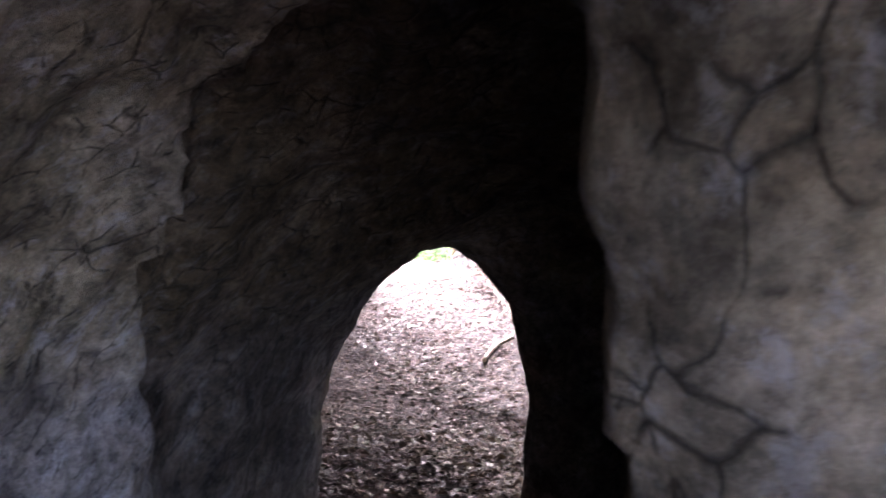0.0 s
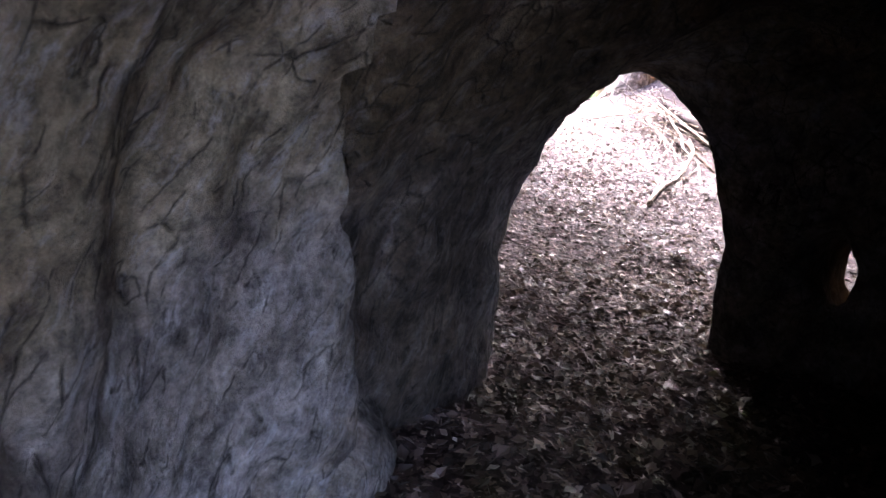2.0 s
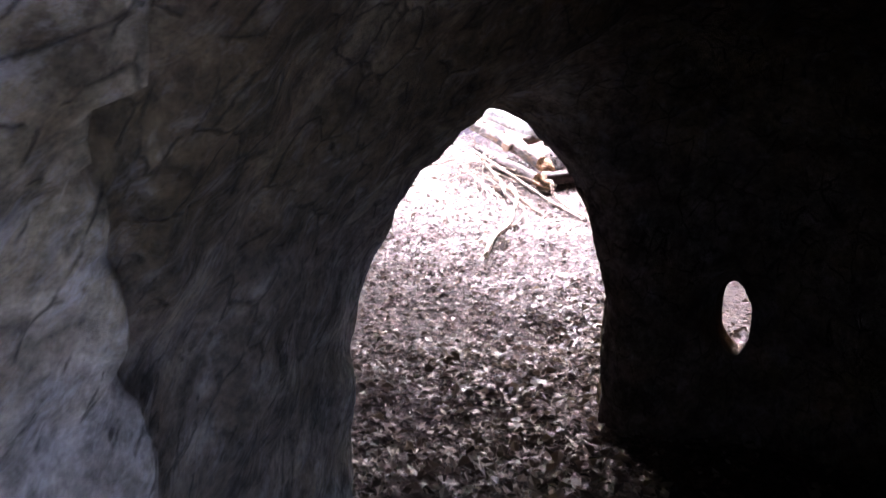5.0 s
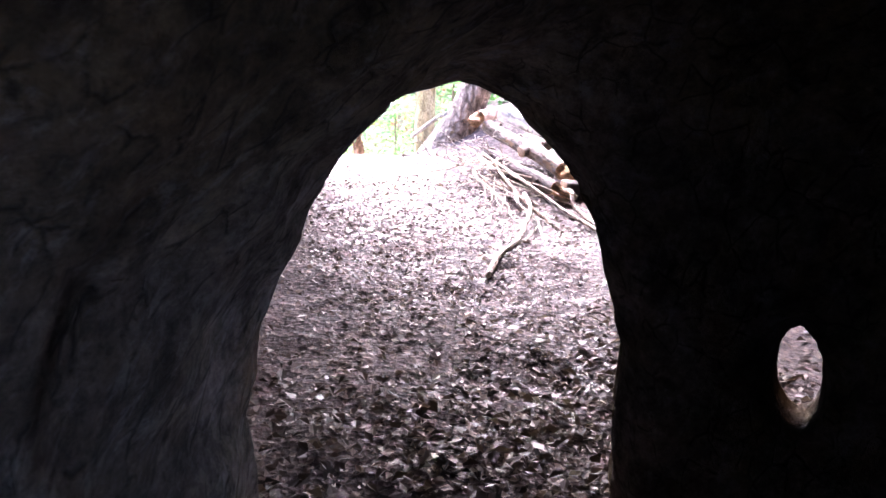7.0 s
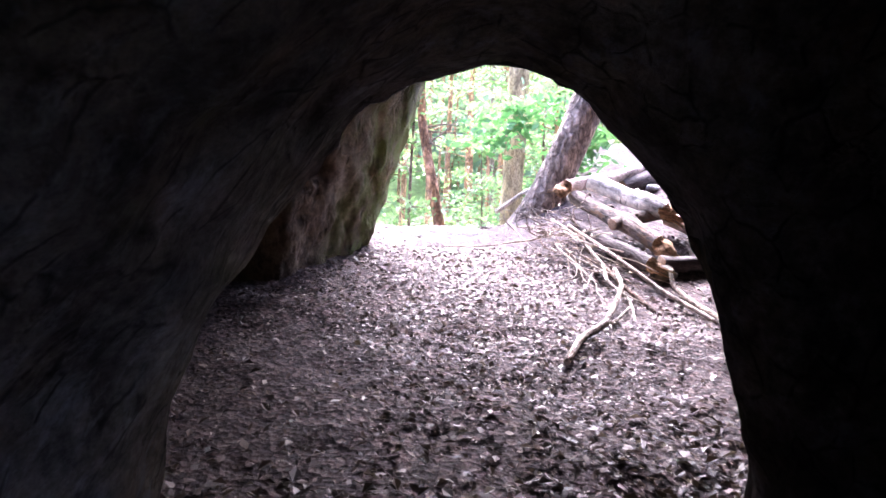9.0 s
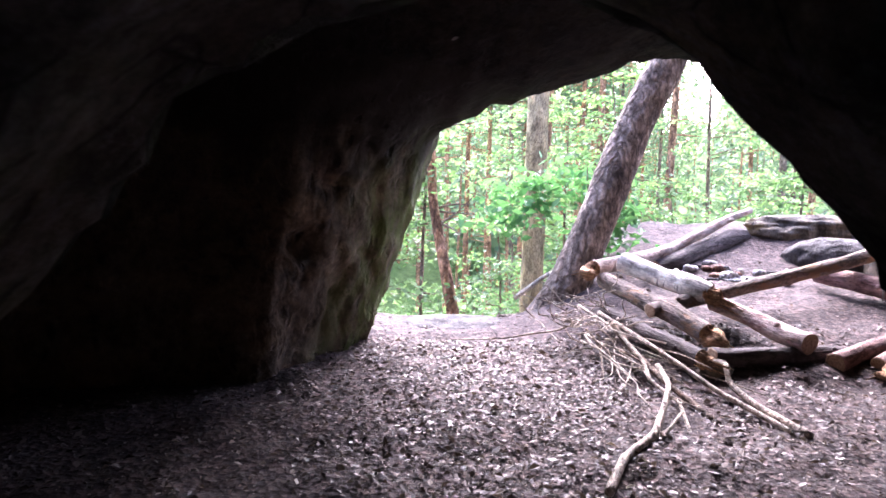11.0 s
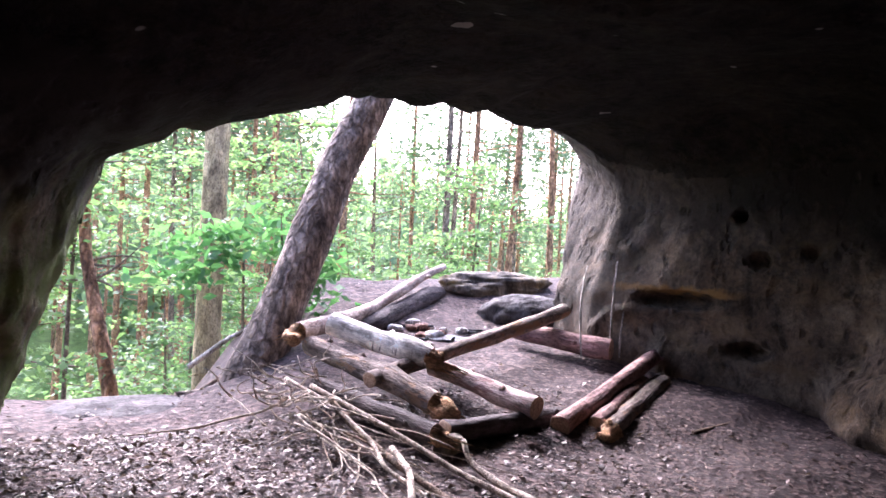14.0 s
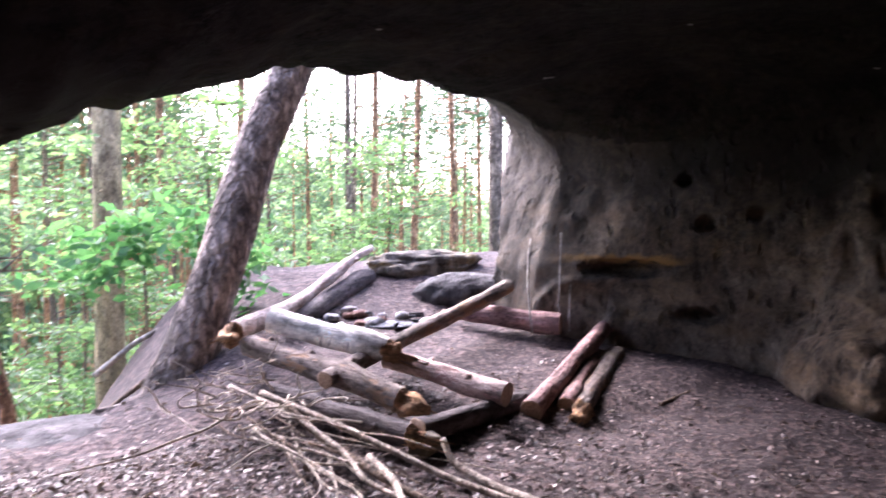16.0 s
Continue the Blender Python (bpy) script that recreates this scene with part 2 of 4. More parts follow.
    lichen = ramp(n, l, noise_tex(n, l, co, 9, 7, 0.75), [(0.38, (0.045, 0.042, 0.037)), (0.52, (0.08, 0.075, 0.066)), (0.64, (0.12, 0.114, 0.1))])
    c = mix(n, l, math_node(n, l, "MULTIPLY", crust, 0.5), c, lichen)
    # Shade of the upper wall is mixed in as near-black, weaker towards the mouth.
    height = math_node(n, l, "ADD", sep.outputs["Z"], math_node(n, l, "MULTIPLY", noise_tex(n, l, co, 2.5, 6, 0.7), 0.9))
    high_shade = n.new("ShaderNodeMapRange")
    high_shade.inputs["From Min"].default_value, high_shade.inputs["From Max"].default_value = 1.6, 2.1
    l.new(height, high_shade.inputs["Value"])
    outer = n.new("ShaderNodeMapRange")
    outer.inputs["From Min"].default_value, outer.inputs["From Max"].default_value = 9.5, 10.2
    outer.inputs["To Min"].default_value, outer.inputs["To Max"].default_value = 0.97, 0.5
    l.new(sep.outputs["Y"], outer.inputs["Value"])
    c = mix(n, l, math_node(n, l, "MULTIPLY", high_shade.outputs["Result"], outer.outputs["Result"]), c, (0.018, 0.015, 0.013))
    l.new(c, b.inputs["Base Color"])
    bump(n, l, b, [(flute, 1.0, 0.045), (pit, 0.9, 0.03), (grit, 0.8, 0.016), (fine, 0.5, 0.004)])
    return m


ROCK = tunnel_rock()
# The chamber ceiling's shade is put into this dark tint.
SHADED_CEILING = sandstone("shade_darkened_sandstone", (0.1, 0.088, 0.08))
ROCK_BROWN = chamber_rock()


def soil():
    m, n, l, b = material("soil", 0.95)
    co = coords(n)
    big = noise_tex(n, l, co, 0.9, 5, 0.6)
    mid = noise_tex(n, l, co, 14, 5, 0.7)
    fine = noise_tex(n, l, co, 90, 4, 0.7)
    c = ramp(n, l, mid, [(0.34, (0.016, 0.011, 0.0105)), (0.5, (0.046, 0.032, 0.03)), (0.68, (0.11, 0.078, 0.072))])
    c = mix(n, l, ramp(n, l, big, [(0.45, (0, 0, 0)), (0.65, (0.7, 0.7, 0.7))]), c, (0.05, 0.037, 0.036))
    v = voronoi(n, l, co, 34, "F1", (1, 1, 0.4))
    chips = ramp(n, l, v.outputs["Color"], [(0.62, (0, 0, 0)), (0.72, (1, 1, 1))])
    c = mix(n, l, math_node(n, l, "MULTIPLY", chips, 0.32), c, (0.2, 0.14, 0.125))
    sep = n.new("ShaderNodeSeparateXYZ")
    l.new(co, sep.inputs["Vector"])
    away = n.new("ShaderNodeMapRange")
    away.inputs["From Min"].default_value, away.inputs["From Max"].default_value = 13.6, 18.0
    l.new(sep.outputs["Y"], away.inputs["Value"])
    moss = ramp(n, l, noise_tex(n, l, co, 1.7, 6, 0.7), [(0.3, (0.05, 0.08, 0.02)), (0.6, (0.1, 0.17, 0.04))])
    c = mix(n, l, away.outputs["Result"], c, moss)
    l.new(c, b.inputs["Base Color"])
    bump(n, l, b, [(mid, 0.6, 0.03), (v.outputs["Distance"], 0.5, 0.02), (fine, 0.5, 0.006)])
    return m


SOIL = soil()


def bark(name, dark, light, scale=1.0, moss=None, rough=0.9, plates=True, peel=None, scars=False):
    m, n, l, b = material(name, rough)
    co = coords(n)
    long = noise_tex(n, l, co, 9 * scale, 5, 0.65, stretch=(1, 1, 0.22), distort=0.4)
    fine = noise_tex(n, l, co, 60 * scale, 4, 0.6, stretch=(1, 1, 0.4))
    c = ramp(n, l, long, [(0.3, dark), (0.55, tuple((p + q) / 2 for p, q in zip(dark, light))), (0.75, light)])
    blotch = noise_tex(n, l, co, 5.5 * scale, 4, 0.6, stretch=(1, 1, 0.45))
    c = mix(n, l, 1.0, c, ramp(n, l, blotch, [(0.35, (0.45, 0.43, 0.42)), (0.5, (0.95, 0.95, 0.95)), (0.66, (1.45, 1.42, 1.38))]), "MULTIPLY")
    scale_ = noise_tex(n, l, co, 32 * scale, 6, 0.7, stretch=(1, 1, 0.6))
    c = mix(n, l, 1.0, c, ramp(n, l, scale_, [(0.38, (0.5, 0.49, 0.48)), (0.5, (0.98, 0.98, 0.98)), (0.64, (1.3, 1.3, 1.3))]), "MULTIPLY")
    hs = [(long, 0.9, 0.05), (blotch, 0.5, 0.03), (scale_, 0.7, 0.014), (fine, 0.6, 0.006)]
    if scars:
        ring = noise_tex(n, l, co, 26, 4, 0.6, stretch=(0.25, 0.25, 1.6))
        c = mix(n, l, ramp(n, l, ring, [(0.6, (0, 0, 0)), (0.68, (0.8, 0.8, 0.8))]), c, (0.07, 0.055, 0.05))
    if peel:
        torn = noise_tex(n, l, co, 6.0, 6, 0.7, stretch=(1, 1, 0.35))
        edge = ramp(n, l, torn, [(0.57 if scars else 0.52, (0, 0, 0)), (0.61 if scars else 0.56, (1, 1, 1))])
        c = mix(n, l, edge, c, peel)
        hs.append((edge, 0.6, -0.01))
    if plates:
        v = voronoi(n, l, warped(n, l, co, 7 * scale, 0.16), 13 * scale, "DISTANCE_TO_EDGE", (1, 1, 0.36))
        gap = math_node(n, l, "MULTIPLY", v.outputs["Distance"], 3.2, True)
        c = mix(n, l, 0.6, c, mix(n, l, 1.0, c, gap, "MULTIPLY"))
        hs.append((gap, 0.8, 0.025))
    if moss:
        mm = noise_tex(n, l, co, 3.5, 5, 0.65)
        c = mix(n, l, ramp(n, l, mm, [(0.55, (0, 0, 0)), (0.66, (0.5, 0.5, 0.5))]), c, moss)
    l.new(c, b.inputs["Base Color"])
    bump(n, l, b, hs)
    return m


LEAN_BARK = bark("oak_bark", (0.23, 0.165, 0.13), (0.64, 0.5, 0.41), 1.05)
FIR_BARK = bark("fir_bark", (0.3, 0.22, 0.12), (0.54, 0.41, 0.24), 1.4, plates=False)
PINE_BARK = bark("pine_bark", (0.3, 0.15, 0.08), (0.66, 0.37, 0.21), 1.0)
GREY_PINE = bark("grey_pine_bark", (0.2, 0.14, 0.1), (0.44, 0.32, 0.23), 1.0)
LOG_BIRCH = bark("birch_log_bark", (0.8, 0.74, 0.64), (0.95, 0.92, 0.86), 0.8, plates=False, peel=(0.62, 0.5, 0.36), scars=True)
LOG_PALE = bark("pale_log_bark", (0.3, 0.22, 0.18), (0.74, 0.64, 0.57), 1.0, plates=False, peel=(0.36, 0.25, 0.2))
LOG_GREY = bark("grey_log_bark", (0.13, 0.1, 0.085), (0.38, 0.31, 0.265), 1.0, (0.17, 0.15, 0.08), plates=False, peel=(0.3, 0.19, 0.12))
LOG_RED = bark("red_pine_log_bark", (0.17, 0.088, 0.08), (0.44, 0.28, 0.255), 1.2, plates=False, peel=(0.27, 0.17, 0.15))
LOG_DARK = bark("wet_log_bark", (0.05, 0.04, 0.038), (0.16, 0.13, 0.125), 1.0, plates=False, rough=0.9)
LOG_PEELED = bark("peeled_log_wood", (0.38, 0.26, 0.22), (0.72, 0.58, 0.52), 0.7, plates=False, rough=0.7, peel=(0.33, 0.19, 0.165))
STICK = bark("dry_stick_bark", (0.28, 0.22, 0.17), (0.66, 0.58, 0.49), 2.0, plates=False, rough=0.8)
STICK_DARK = bark("brown_stick_bark", (0.10, 0.07, 0.05), (0.25, 0.18, 0.13), 2.0, plates=False)
ROTTEN = bark("rotten_orange_wood", (0.27, 0.14, 0.07), (0.66, 0.42, 0.24), 2.5, plates=False)
BOULDER = bark("lichen_sandstone", (0.06, 0.05, 0.04), (0.19, 0.16, 0.125), 0.7, (0.24, 0.18, 0.07), plates=False)
SLAB = bark("slab_sandstone", (0.05, 0.045, 0.044), (0.1, 0.09, 0.088), 0.7, plates=False)
TWINE = bark("pale_twine", (0.30, 0.27, 0.23), (0.5, 0.47, 0.42), 3.0, plates=False)
CHAR = bark("charcoal", (0.01, 0.01, 0.012), (0.08, 0.08, 0.09), 3.0, plates=False)
RED_STONE = bark("burnt_stone", (0.16, 0.08, 0.06), (0.34, 0.2, 0.16), 2.0, plates=False)
CHAR_ASH = bark("charcoal_ash", (0.05, 0.05, 0.06), (0.42, 0.43, 0.47), 4.0, plates=False)
ASH = bark("ash_stone", (0.3, 0.29, 0.29), (0.68, 0.66, 0.66), 2.0, plates=False)


def cut_wood():
    m, n, l, b = material("sawn_wood", 0.8)
    co = coords(n, "Generated")
    w = n.new("ShaderNodeTexNoise")
    w.inputs["Scale"].default_value = 7
    l.new(co, w.inputs["Vector"])
    c = ramp(n, l, w.outputs["Fac"], [(0.3, (0.26, 0.17, 0.11)), (0.7, (0.52, 0.38, 0.27))])
    l.new(c, b.inputs["Base Color"])
    bump(n, l, b, [(w.outputs["Fac"], 0.4, 0.01)])
    return m


CUT = cut_wood()


def foliage(name, stops, transl=0.45, rough=0.55):
    m, n, l, b = material(name, rough)
    b.inputs["Specular IOR Level"].default_value = 0.35
    g = n.new("ShaderNodeNewGeometry").outputs["Random Per Island"]
    c = ramp(n, l, g, stops)
    l.new(c, b.inputs["Base Color"])
    t = n.new("ShaderNodeBsdfTranslucent")
    l.new(mix(n, l, 1.0, c, (1.4, 1.5, 0.9), "MULTIPLY"), t.inputs["Color"])
    ms = n.new("ShaderNodeMixShader")
    ms.inputs["Fac"].default_value = transl
    l.new(b.outputs["BSDF"], ms.inputs[1])
    l.new(t.outputs["BSDF"], ms.inputs[2])
    l.new(ms.outputs["Shader"], n["Material Output"].inputs["Surface"])
    return m


LEAF_GREEN = foliage("beech_leaf", [(0.0, (0.07, 0.13, 0.06)), (0.5, (0.11, 0.18, 0.085)), (1.0, (0.16, 0.235, 0.11))], 0.55)
# Distance haze is mixed into these paler, bluer leaf greens.
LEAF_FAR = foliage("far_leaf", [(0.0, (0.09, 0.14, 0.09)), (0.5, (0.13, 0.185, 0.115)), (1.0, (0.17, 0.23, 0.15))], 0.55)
LEAF_OAK = foliage("oak_leaf", [(0.0, (0.05, 0.14, 0.06)), (1.0, (0.1, 0.22, 0.09))], 0.45)
NEEDLES = foliage("pine_needle", [(0.0, (0.05, 0.085, 0.05)), (1.0, (0.09, 0.13, 0.075))], 0.3)
LITTER = foliage("dead_leaf", [(0.0, (0.027, 0.018, 0.015)), (0.5, (0.072, 0.047, 0.039)), (0.78, (0.15, 0.104, 0.088)), (0.95, (0.22, 0.165, 0.14)), (1.0, (0.43, 0.37, 0.34))], 0.08, 0.55)


# ---- mesh helpers ----
def hash3(i, j, k):
    h = (i * 374761393 + j * 668265263 + k * 2147483647) & 0xFFFFFFFF
    h = ((h ^ (h >> 13)) * 1274126177) & 0xFFFFFFFF
    return ((h ^ (h >> 16)) & 0xFFFF) / 65535.0


def vnoise(p):
    """Smooth value noise in -1..1 for rows of points."""
    f = np.floor(p)
    t = p - f
    t = t * t * (3 - 2 * t)
    i, j, k = (f[:, a].astype(np.int64) for a in range(3))
    out = 0
    for a in (0, 1):
        for b in (0, 1):
            for c in (0, 1):
                w = np.where(a, t[:, 0], 1 - t[:, 0]) * np.where(b, t[:, 1], 1 - t[:, 1]) * np.where(c, t[:, 2], 1 - t[:, 2])
                out = out + w * hash3(i + a, j + b, k + c)
    return out * 2 - 1


def mesh_object(name, verts, faces, mat, parent=None, smooth=True):
    me = bpy.data.meshes.new(name)
    me.from_pydata(np.asarray(verts).tolist(), [], faces.tolist() if isinstance(faces, np.ndarray) else faces)
    me.materials.append(mat)
    if smooth:
        me.polygons.foreach_set("use_smooth", np.ones(len(me.polygons), bool))
    ob = new(name, me)
    if parent:
        ob.parent = parent
    return ob


def tube_data(points, radii, sides=10, wobble=0.06, seed=0, rings=None, freq=6.0, gap=0.12):
    """Verts and faces of a bent tube, with lumps, through the points."""
    pts, rad = np.array(points, float), np.array(radii, float)
    step = np.r_[0, np.cumsum(np.linalg.norm(np.diff(pts, axis=0), axis=1))]
    count = rings or max(3, int(step[-1] / gap))
    s = np.linspace(0, step[-1], count)
    c = np.stack([np.interp(s, step, pts[:, a]) for a in range(3)], 1)
    for _ in range(2 if len(pts) > 2 else 0):
        c[1:-1] = (c[:-2] + 2 * c[1:-1] + c[2:]) / 4
    r = np.interp(s, step, rad)
    tan = np.gradient(c, axis=0)
    tan /= np.linalg.norm(tan, axis=1)[:, None]
    side = np.cross(tan, [0.13, 0.21, 0.97] if abs(tan[0, 2]) < 0.8 else [1, 0.1, 0])
    side /= np.linalg.norm(side, axis=1)[:, None]
    up = np.cross(side, tan)
    ang = np.arange(sides) * 2 * np.pi / sides
    ring = side[:, None] * np.cos(ang)[None, :, None] + up[:, None] * np.sin(ang)[None, :, None]
    q = (ring * 1.3 + np.stack([s, s * 0, s * 0], 1)[:, None] * freq * 0.4 + seed * 7.3).reshape(-1, 3)
    rr = r[:, None] * (1 + wobble * vnoise(q).reshape(count, sides) + 0.5 * wobble * vnoise(q * 2.7).reshape(count, sides))
    v = (c[:, None] + ring * rr[..., None]).reshape(-1, 3)
    a = np.arange(count - 1)[:, None] * sides + np.arange(sides)[None]
    b = np.arange(count - 1)[:, None] * sides + (np.arange(sides)[None] + 1) % sides
    f = np.stack([a, b, b + sides, a + sides], -1).reshape(-1, 4)
    return v, f, c, tan


def tube(name, points, radii, mat, parent=None, sides=10, wobble=0.06, seed=0, rings=None, caps=True, gap=0.12):
    v, f, c, tan = tube_data(points, radii, sides, wobble, seed, rings, gap=gap)
    faces = f.tolist()
    if caps:
        n = len(v)
        faces += [list(range(sides))[::-1], list(range(n - sides, n))]
    origin = Vector(points[0])
    ob = mesh_object(name, v - np.array(origin), faces, mat, parent)
    ob.location = origin
    return ob


# ---- ground ----
def ease(v, a, b):
    t = np.clip((np.asarray(v, float) - a) / (np.asarray(b, float) - a), 0, 1)
    return t * t * (3 - 2 * t)


def ground_height(x, y):
    x, y = np.asarray(x, float), np.asarray(y, float)
    h = np.interp(y, [-4, 1.0, 2.5, 4.2, 5.0, 6.2, 7.2, 9.1, 10.0], [0.75, 0.72, 0.56, 0.31, 0.17, 0.07, 0.06, 0.18, 0.2])
    plat = ease(x, 0.2, 1.6) * np.interp(y, [8.9, 9.6, 11.1, 12.2, 14.0], [0, 0.12, 0.33, 0.62, 0.75])
    h = h + plat + ease(x, 2.6, 4.2) * ease(y, 7.5, 9.5) * 0.08
    fall_l = np.interp(y - 10.55, [0, 0.5, 3, 14, 30, 45, 110, 400], [0, 0.05, 1.1, 6.5, 10, 10.5, -8, -20])
    fall_r = np.interp(y - 13.2, [0, 0.5, 3, 14, 30, 45, 110, 400], [0, 0.1, 2.0, 7.0, 10.4, 11, -7.5, -19.5])
    k = ease(x, 0.1, 2.3)
    h = h - fall_l * (1 - k) - fall_r * k
    side = np.clip(np.abs(x - 1) - 9, 0, 60) * 0.1 * ease(y, 9, 14)
    return h - side


def ground_bumps(x, y):
    p = np.stack([np.ravel(x), np.ravel(y), 0 * np.ravel(x)], 1).astype(float)
    return (0.022 * vnoise(p * 2.3) + 0.014 * vnoise(p * 6.1 + 9) + 0.008 * vnoise(p * 14 + 3)).reshape(np.shape(x))


near_x, near_y = np.arange(-4.0, 5.6, 0.06), np.arange(-2.4, 13.6, 0.06)
far = np.array([0.15, 0.4, 0.8, 1.4, 2.2, 3.2, 4.6, 6.5, 9, 12, 16, 21, 27, 34, 42, 55, 70, 90, 120, 160, 220, 320])
gx = np.r_[near_x[0] - far[::-1], near_x, near_x[-1] + far]
gy = np.r_[near_y[0] - far[::-1], near_y, near_y[-1] + far]
X, Y = np.meshgrid(gx, gy, indexing="ij")
flat = np.stack([X.ravel(), Y.ravel(), 0 * X.ravel()], 1)
Z = ground_height(X, Y) + ground_bumps(X, Y)
Z = Z + ease(Y, 16, 30) * 0.5 * vnoise(flat * 0.21).reshape(X.shape)
idx = np.arange(X.size).reshape(X.shape)
quads = np.stack([idx[:-1, :-1], idx[1:, :-1], idx[1:, 1:], idx[:-1, 1:]], -1).reshape(-1, 4)
ground = mesh_object("ground", np.stack([X, Y, Z], -1).reshape(-1, 3), quads, SOIL)
tagged(ground, "dark brown trodden soil strewn with dead leaves", "ground", kind="structure")


# ---- rock ----
LEFT_Y = [-3, -0.9, 0.6, 1.5, 2.95, 3.25, 3.42, 3.5, 3.9, 4.3, 4.6, 4.78, 4.9, 5.0, 5.1, 5.28, 5.42, 5.75, 6.1, 7.5, 8.55, 8.8, 9.3, 9.8, 10.4, 11.2, 14]
KEY_L = [-1.1, -1.35, -1.55, -1.62, -1.6, -1.5, -1.36, -1.29, -1.17, -1.0, -0.87, -0.835, -0.82, -0.815, -0.81, -0.86, -1.15, -2.2, -2.5, -2.6, -2.5, -1.3, -1.02, -0.76, -0.68, -1.1, -9]
RIGHT_Y = [-3, -0.9, 0.6, 1.4, 1.72, 1.92, 2.03, 2.2, 2.5, 2.95, 3.25, 3.5, 3.9, 4.3, 4.6, 4.78, 4.95, 5.1, 5.28, 5.42, 5.75, 6.1, 7.5, 8.55, 8.8, 9.3, 9.8, 10.4, 11.2, 14]
KEY_R = [3.2, 2.6, 1.5, 0.7, 0.12, -0.36, -0.47, -0.1, 0.4, 0.95, 1.15, 1.22, 1.22, 1.12, 1.0, 0.85, 0.31, 0.275, 0.35, 0.9, 3.6, 4.5, 4.7, 4.45, 4.35, 4.05, 3.72, 3.42, 3.5, 5]
KEY_Y = [-3, -0.9, 0.6, 1.5, 2.03, 2.33, 2.48, 2.95, 3.25, 3.5, 3.9, 4.3, 4.6, 4.78, 4.95, 5.1, 5.28, 5.42, 5.75, 6.1, 7.5, 8.55, 8.8, 9.3, 9.8, 10.4, 11.2, 14]
KEY_T = [3.3, 3.25, 3.15, 3.05, 2.62, 2.75, 2.72, 2.65, 2.55, 2.45, 2.25, 2.02, 1.84, 1.71, 1.61, 1.54, 1.495, 1.62, 2.2, 2.35, 2.42, 2.4, 2.38, 2.34, 2.3, 2.55, 4.2, 9]
KEY_S = [2.1, 2.1, 2.0, 1.9, 1.5, 1.5, 1.45, 1.35, 1.3, 1.2, 1.05, 0.9, 0.8, 0.7, 0.65, 0.62, 0.62, 0.7, 0.9, 1.2, 1.3, 1.3, 1.3, 1.2, 1.2, 1.2, 1.5, 2]
KEY_P = [2.2, 2.2, 2.2, 2.2, 2.2, 2.2, 2.2, 2.1, 2, 2, 2, 1.9, 1.88, 1.85, 1.8, 1.75, 1.75, 1.9, 3, 4, 4.5, 4.5, 5, 6, 6, 6, 6, 6]


def blend(a, b, k):
    h = np.clip(0.5 + 0.5 * (b - a) / k, 0, 1)
    return b * (1 - h) + a * h - k * h * (1 - h)


def cave(p):
    """Below zero in the open air of the cave, above it in the rock."""
    x, y, z = p[..., 0], p[..., 1], p[..., 2]
    key = lambda row, yy=y: np.interp(yy, KEY_Y, row)
    lean = ease(y, 8.4, 9.2)
    left = np.interp(y, LEFT_Y, KEY_L) + lean * 0.28 * (z - 0.15)
    right = np.interp(y, RIGHT_Y, KEY_R) + ease(y, 9.0, 10.3) * 0.36 * np.clip(z - 1.0, 0, 2)
    left = left - 0.1 * ease(y, 4.92, 5.1) * (1 - ease(y, 5.4, 5.75)) * (1 - ease(z, 0.95, 1.2))
    right = right - ease(y, 4.5, 4.9) * (1 - ease(y, 5.4, 5.8)) * 0.055 * np.clip(z - 0.3, 0, 0.7)
    lip = y - np.clip(x - 0.2, -1, 4) * 0.2 * ease(y, 7.5, 9.0)
    top = np.interp(lip, KEY_Y, KEY_T)
    edge = np.interp(x, [-0.6, -0.15, 0.45, 0.75, 1.05, 1.4, 1.9, 2.3, 2.5, 3.1, 3.4, 3.9], [-0.66, -0.5, -0.33, -0.28, -0.14, -0.06, -0.04, 0.0, -0.05, -0.03, -0.13, -0.34])
    edge = edge + 0.02 * np.sin(x * 8 + np.sin(x * 3.1) * 2.5) + 0.012 * np.sin(x * 21 + y * 5 + np.sin(x * 5) * 2)
    top = top + edge * ease(lip, 8.3, 9.5) * (1 - ease(lip, 10.1, 11.5))
    spring, power = key(KEY_S), key(KEY_P)
    cx, w = (left + right) / 2, np.maximum((right - left) / 2, 0.05)
    u, v = np.abs((x - cx) / w), np.clip((z - spring) / (top - spring), 0, None)
    d = ((u**power + v**power + 1e-9) ** (1 / power) - 1) * np.minimum(w, top - spring) * 0.9
    oz = z - (0.70 - 0.46 * (y - 5.0))
    ox = x - (0.78 + 0.82 * (y - 5.0)) + 0.22 * oz
    duct = (np.sqrt((ox / 0.098) ** 2 + (oz / 0.19) ** 2) - 1) * 0.098
    duct = np.maximum(duct, np.maximum(4.4 - y, y - 6.0))
    return blend(d, duct, 0.06)


def rock_field(p):
    air = cave(p)
    x, y, z = p[..., 0], p[..., 1], p[..., 2]
    front = y - (10.25 + 0.28 * np.clip(x, -1, 4) + 0.25 * np.sin(z * 1.3 + x))
    hull = np.maximum.reduce([front, -1.7 - y, x - 6.4 - 0.2 * np.sin(y), -4.3 - x, z - 3.75 + 0.03 * (x - 1) ** 2])
    return np.maximum(hull, -air)


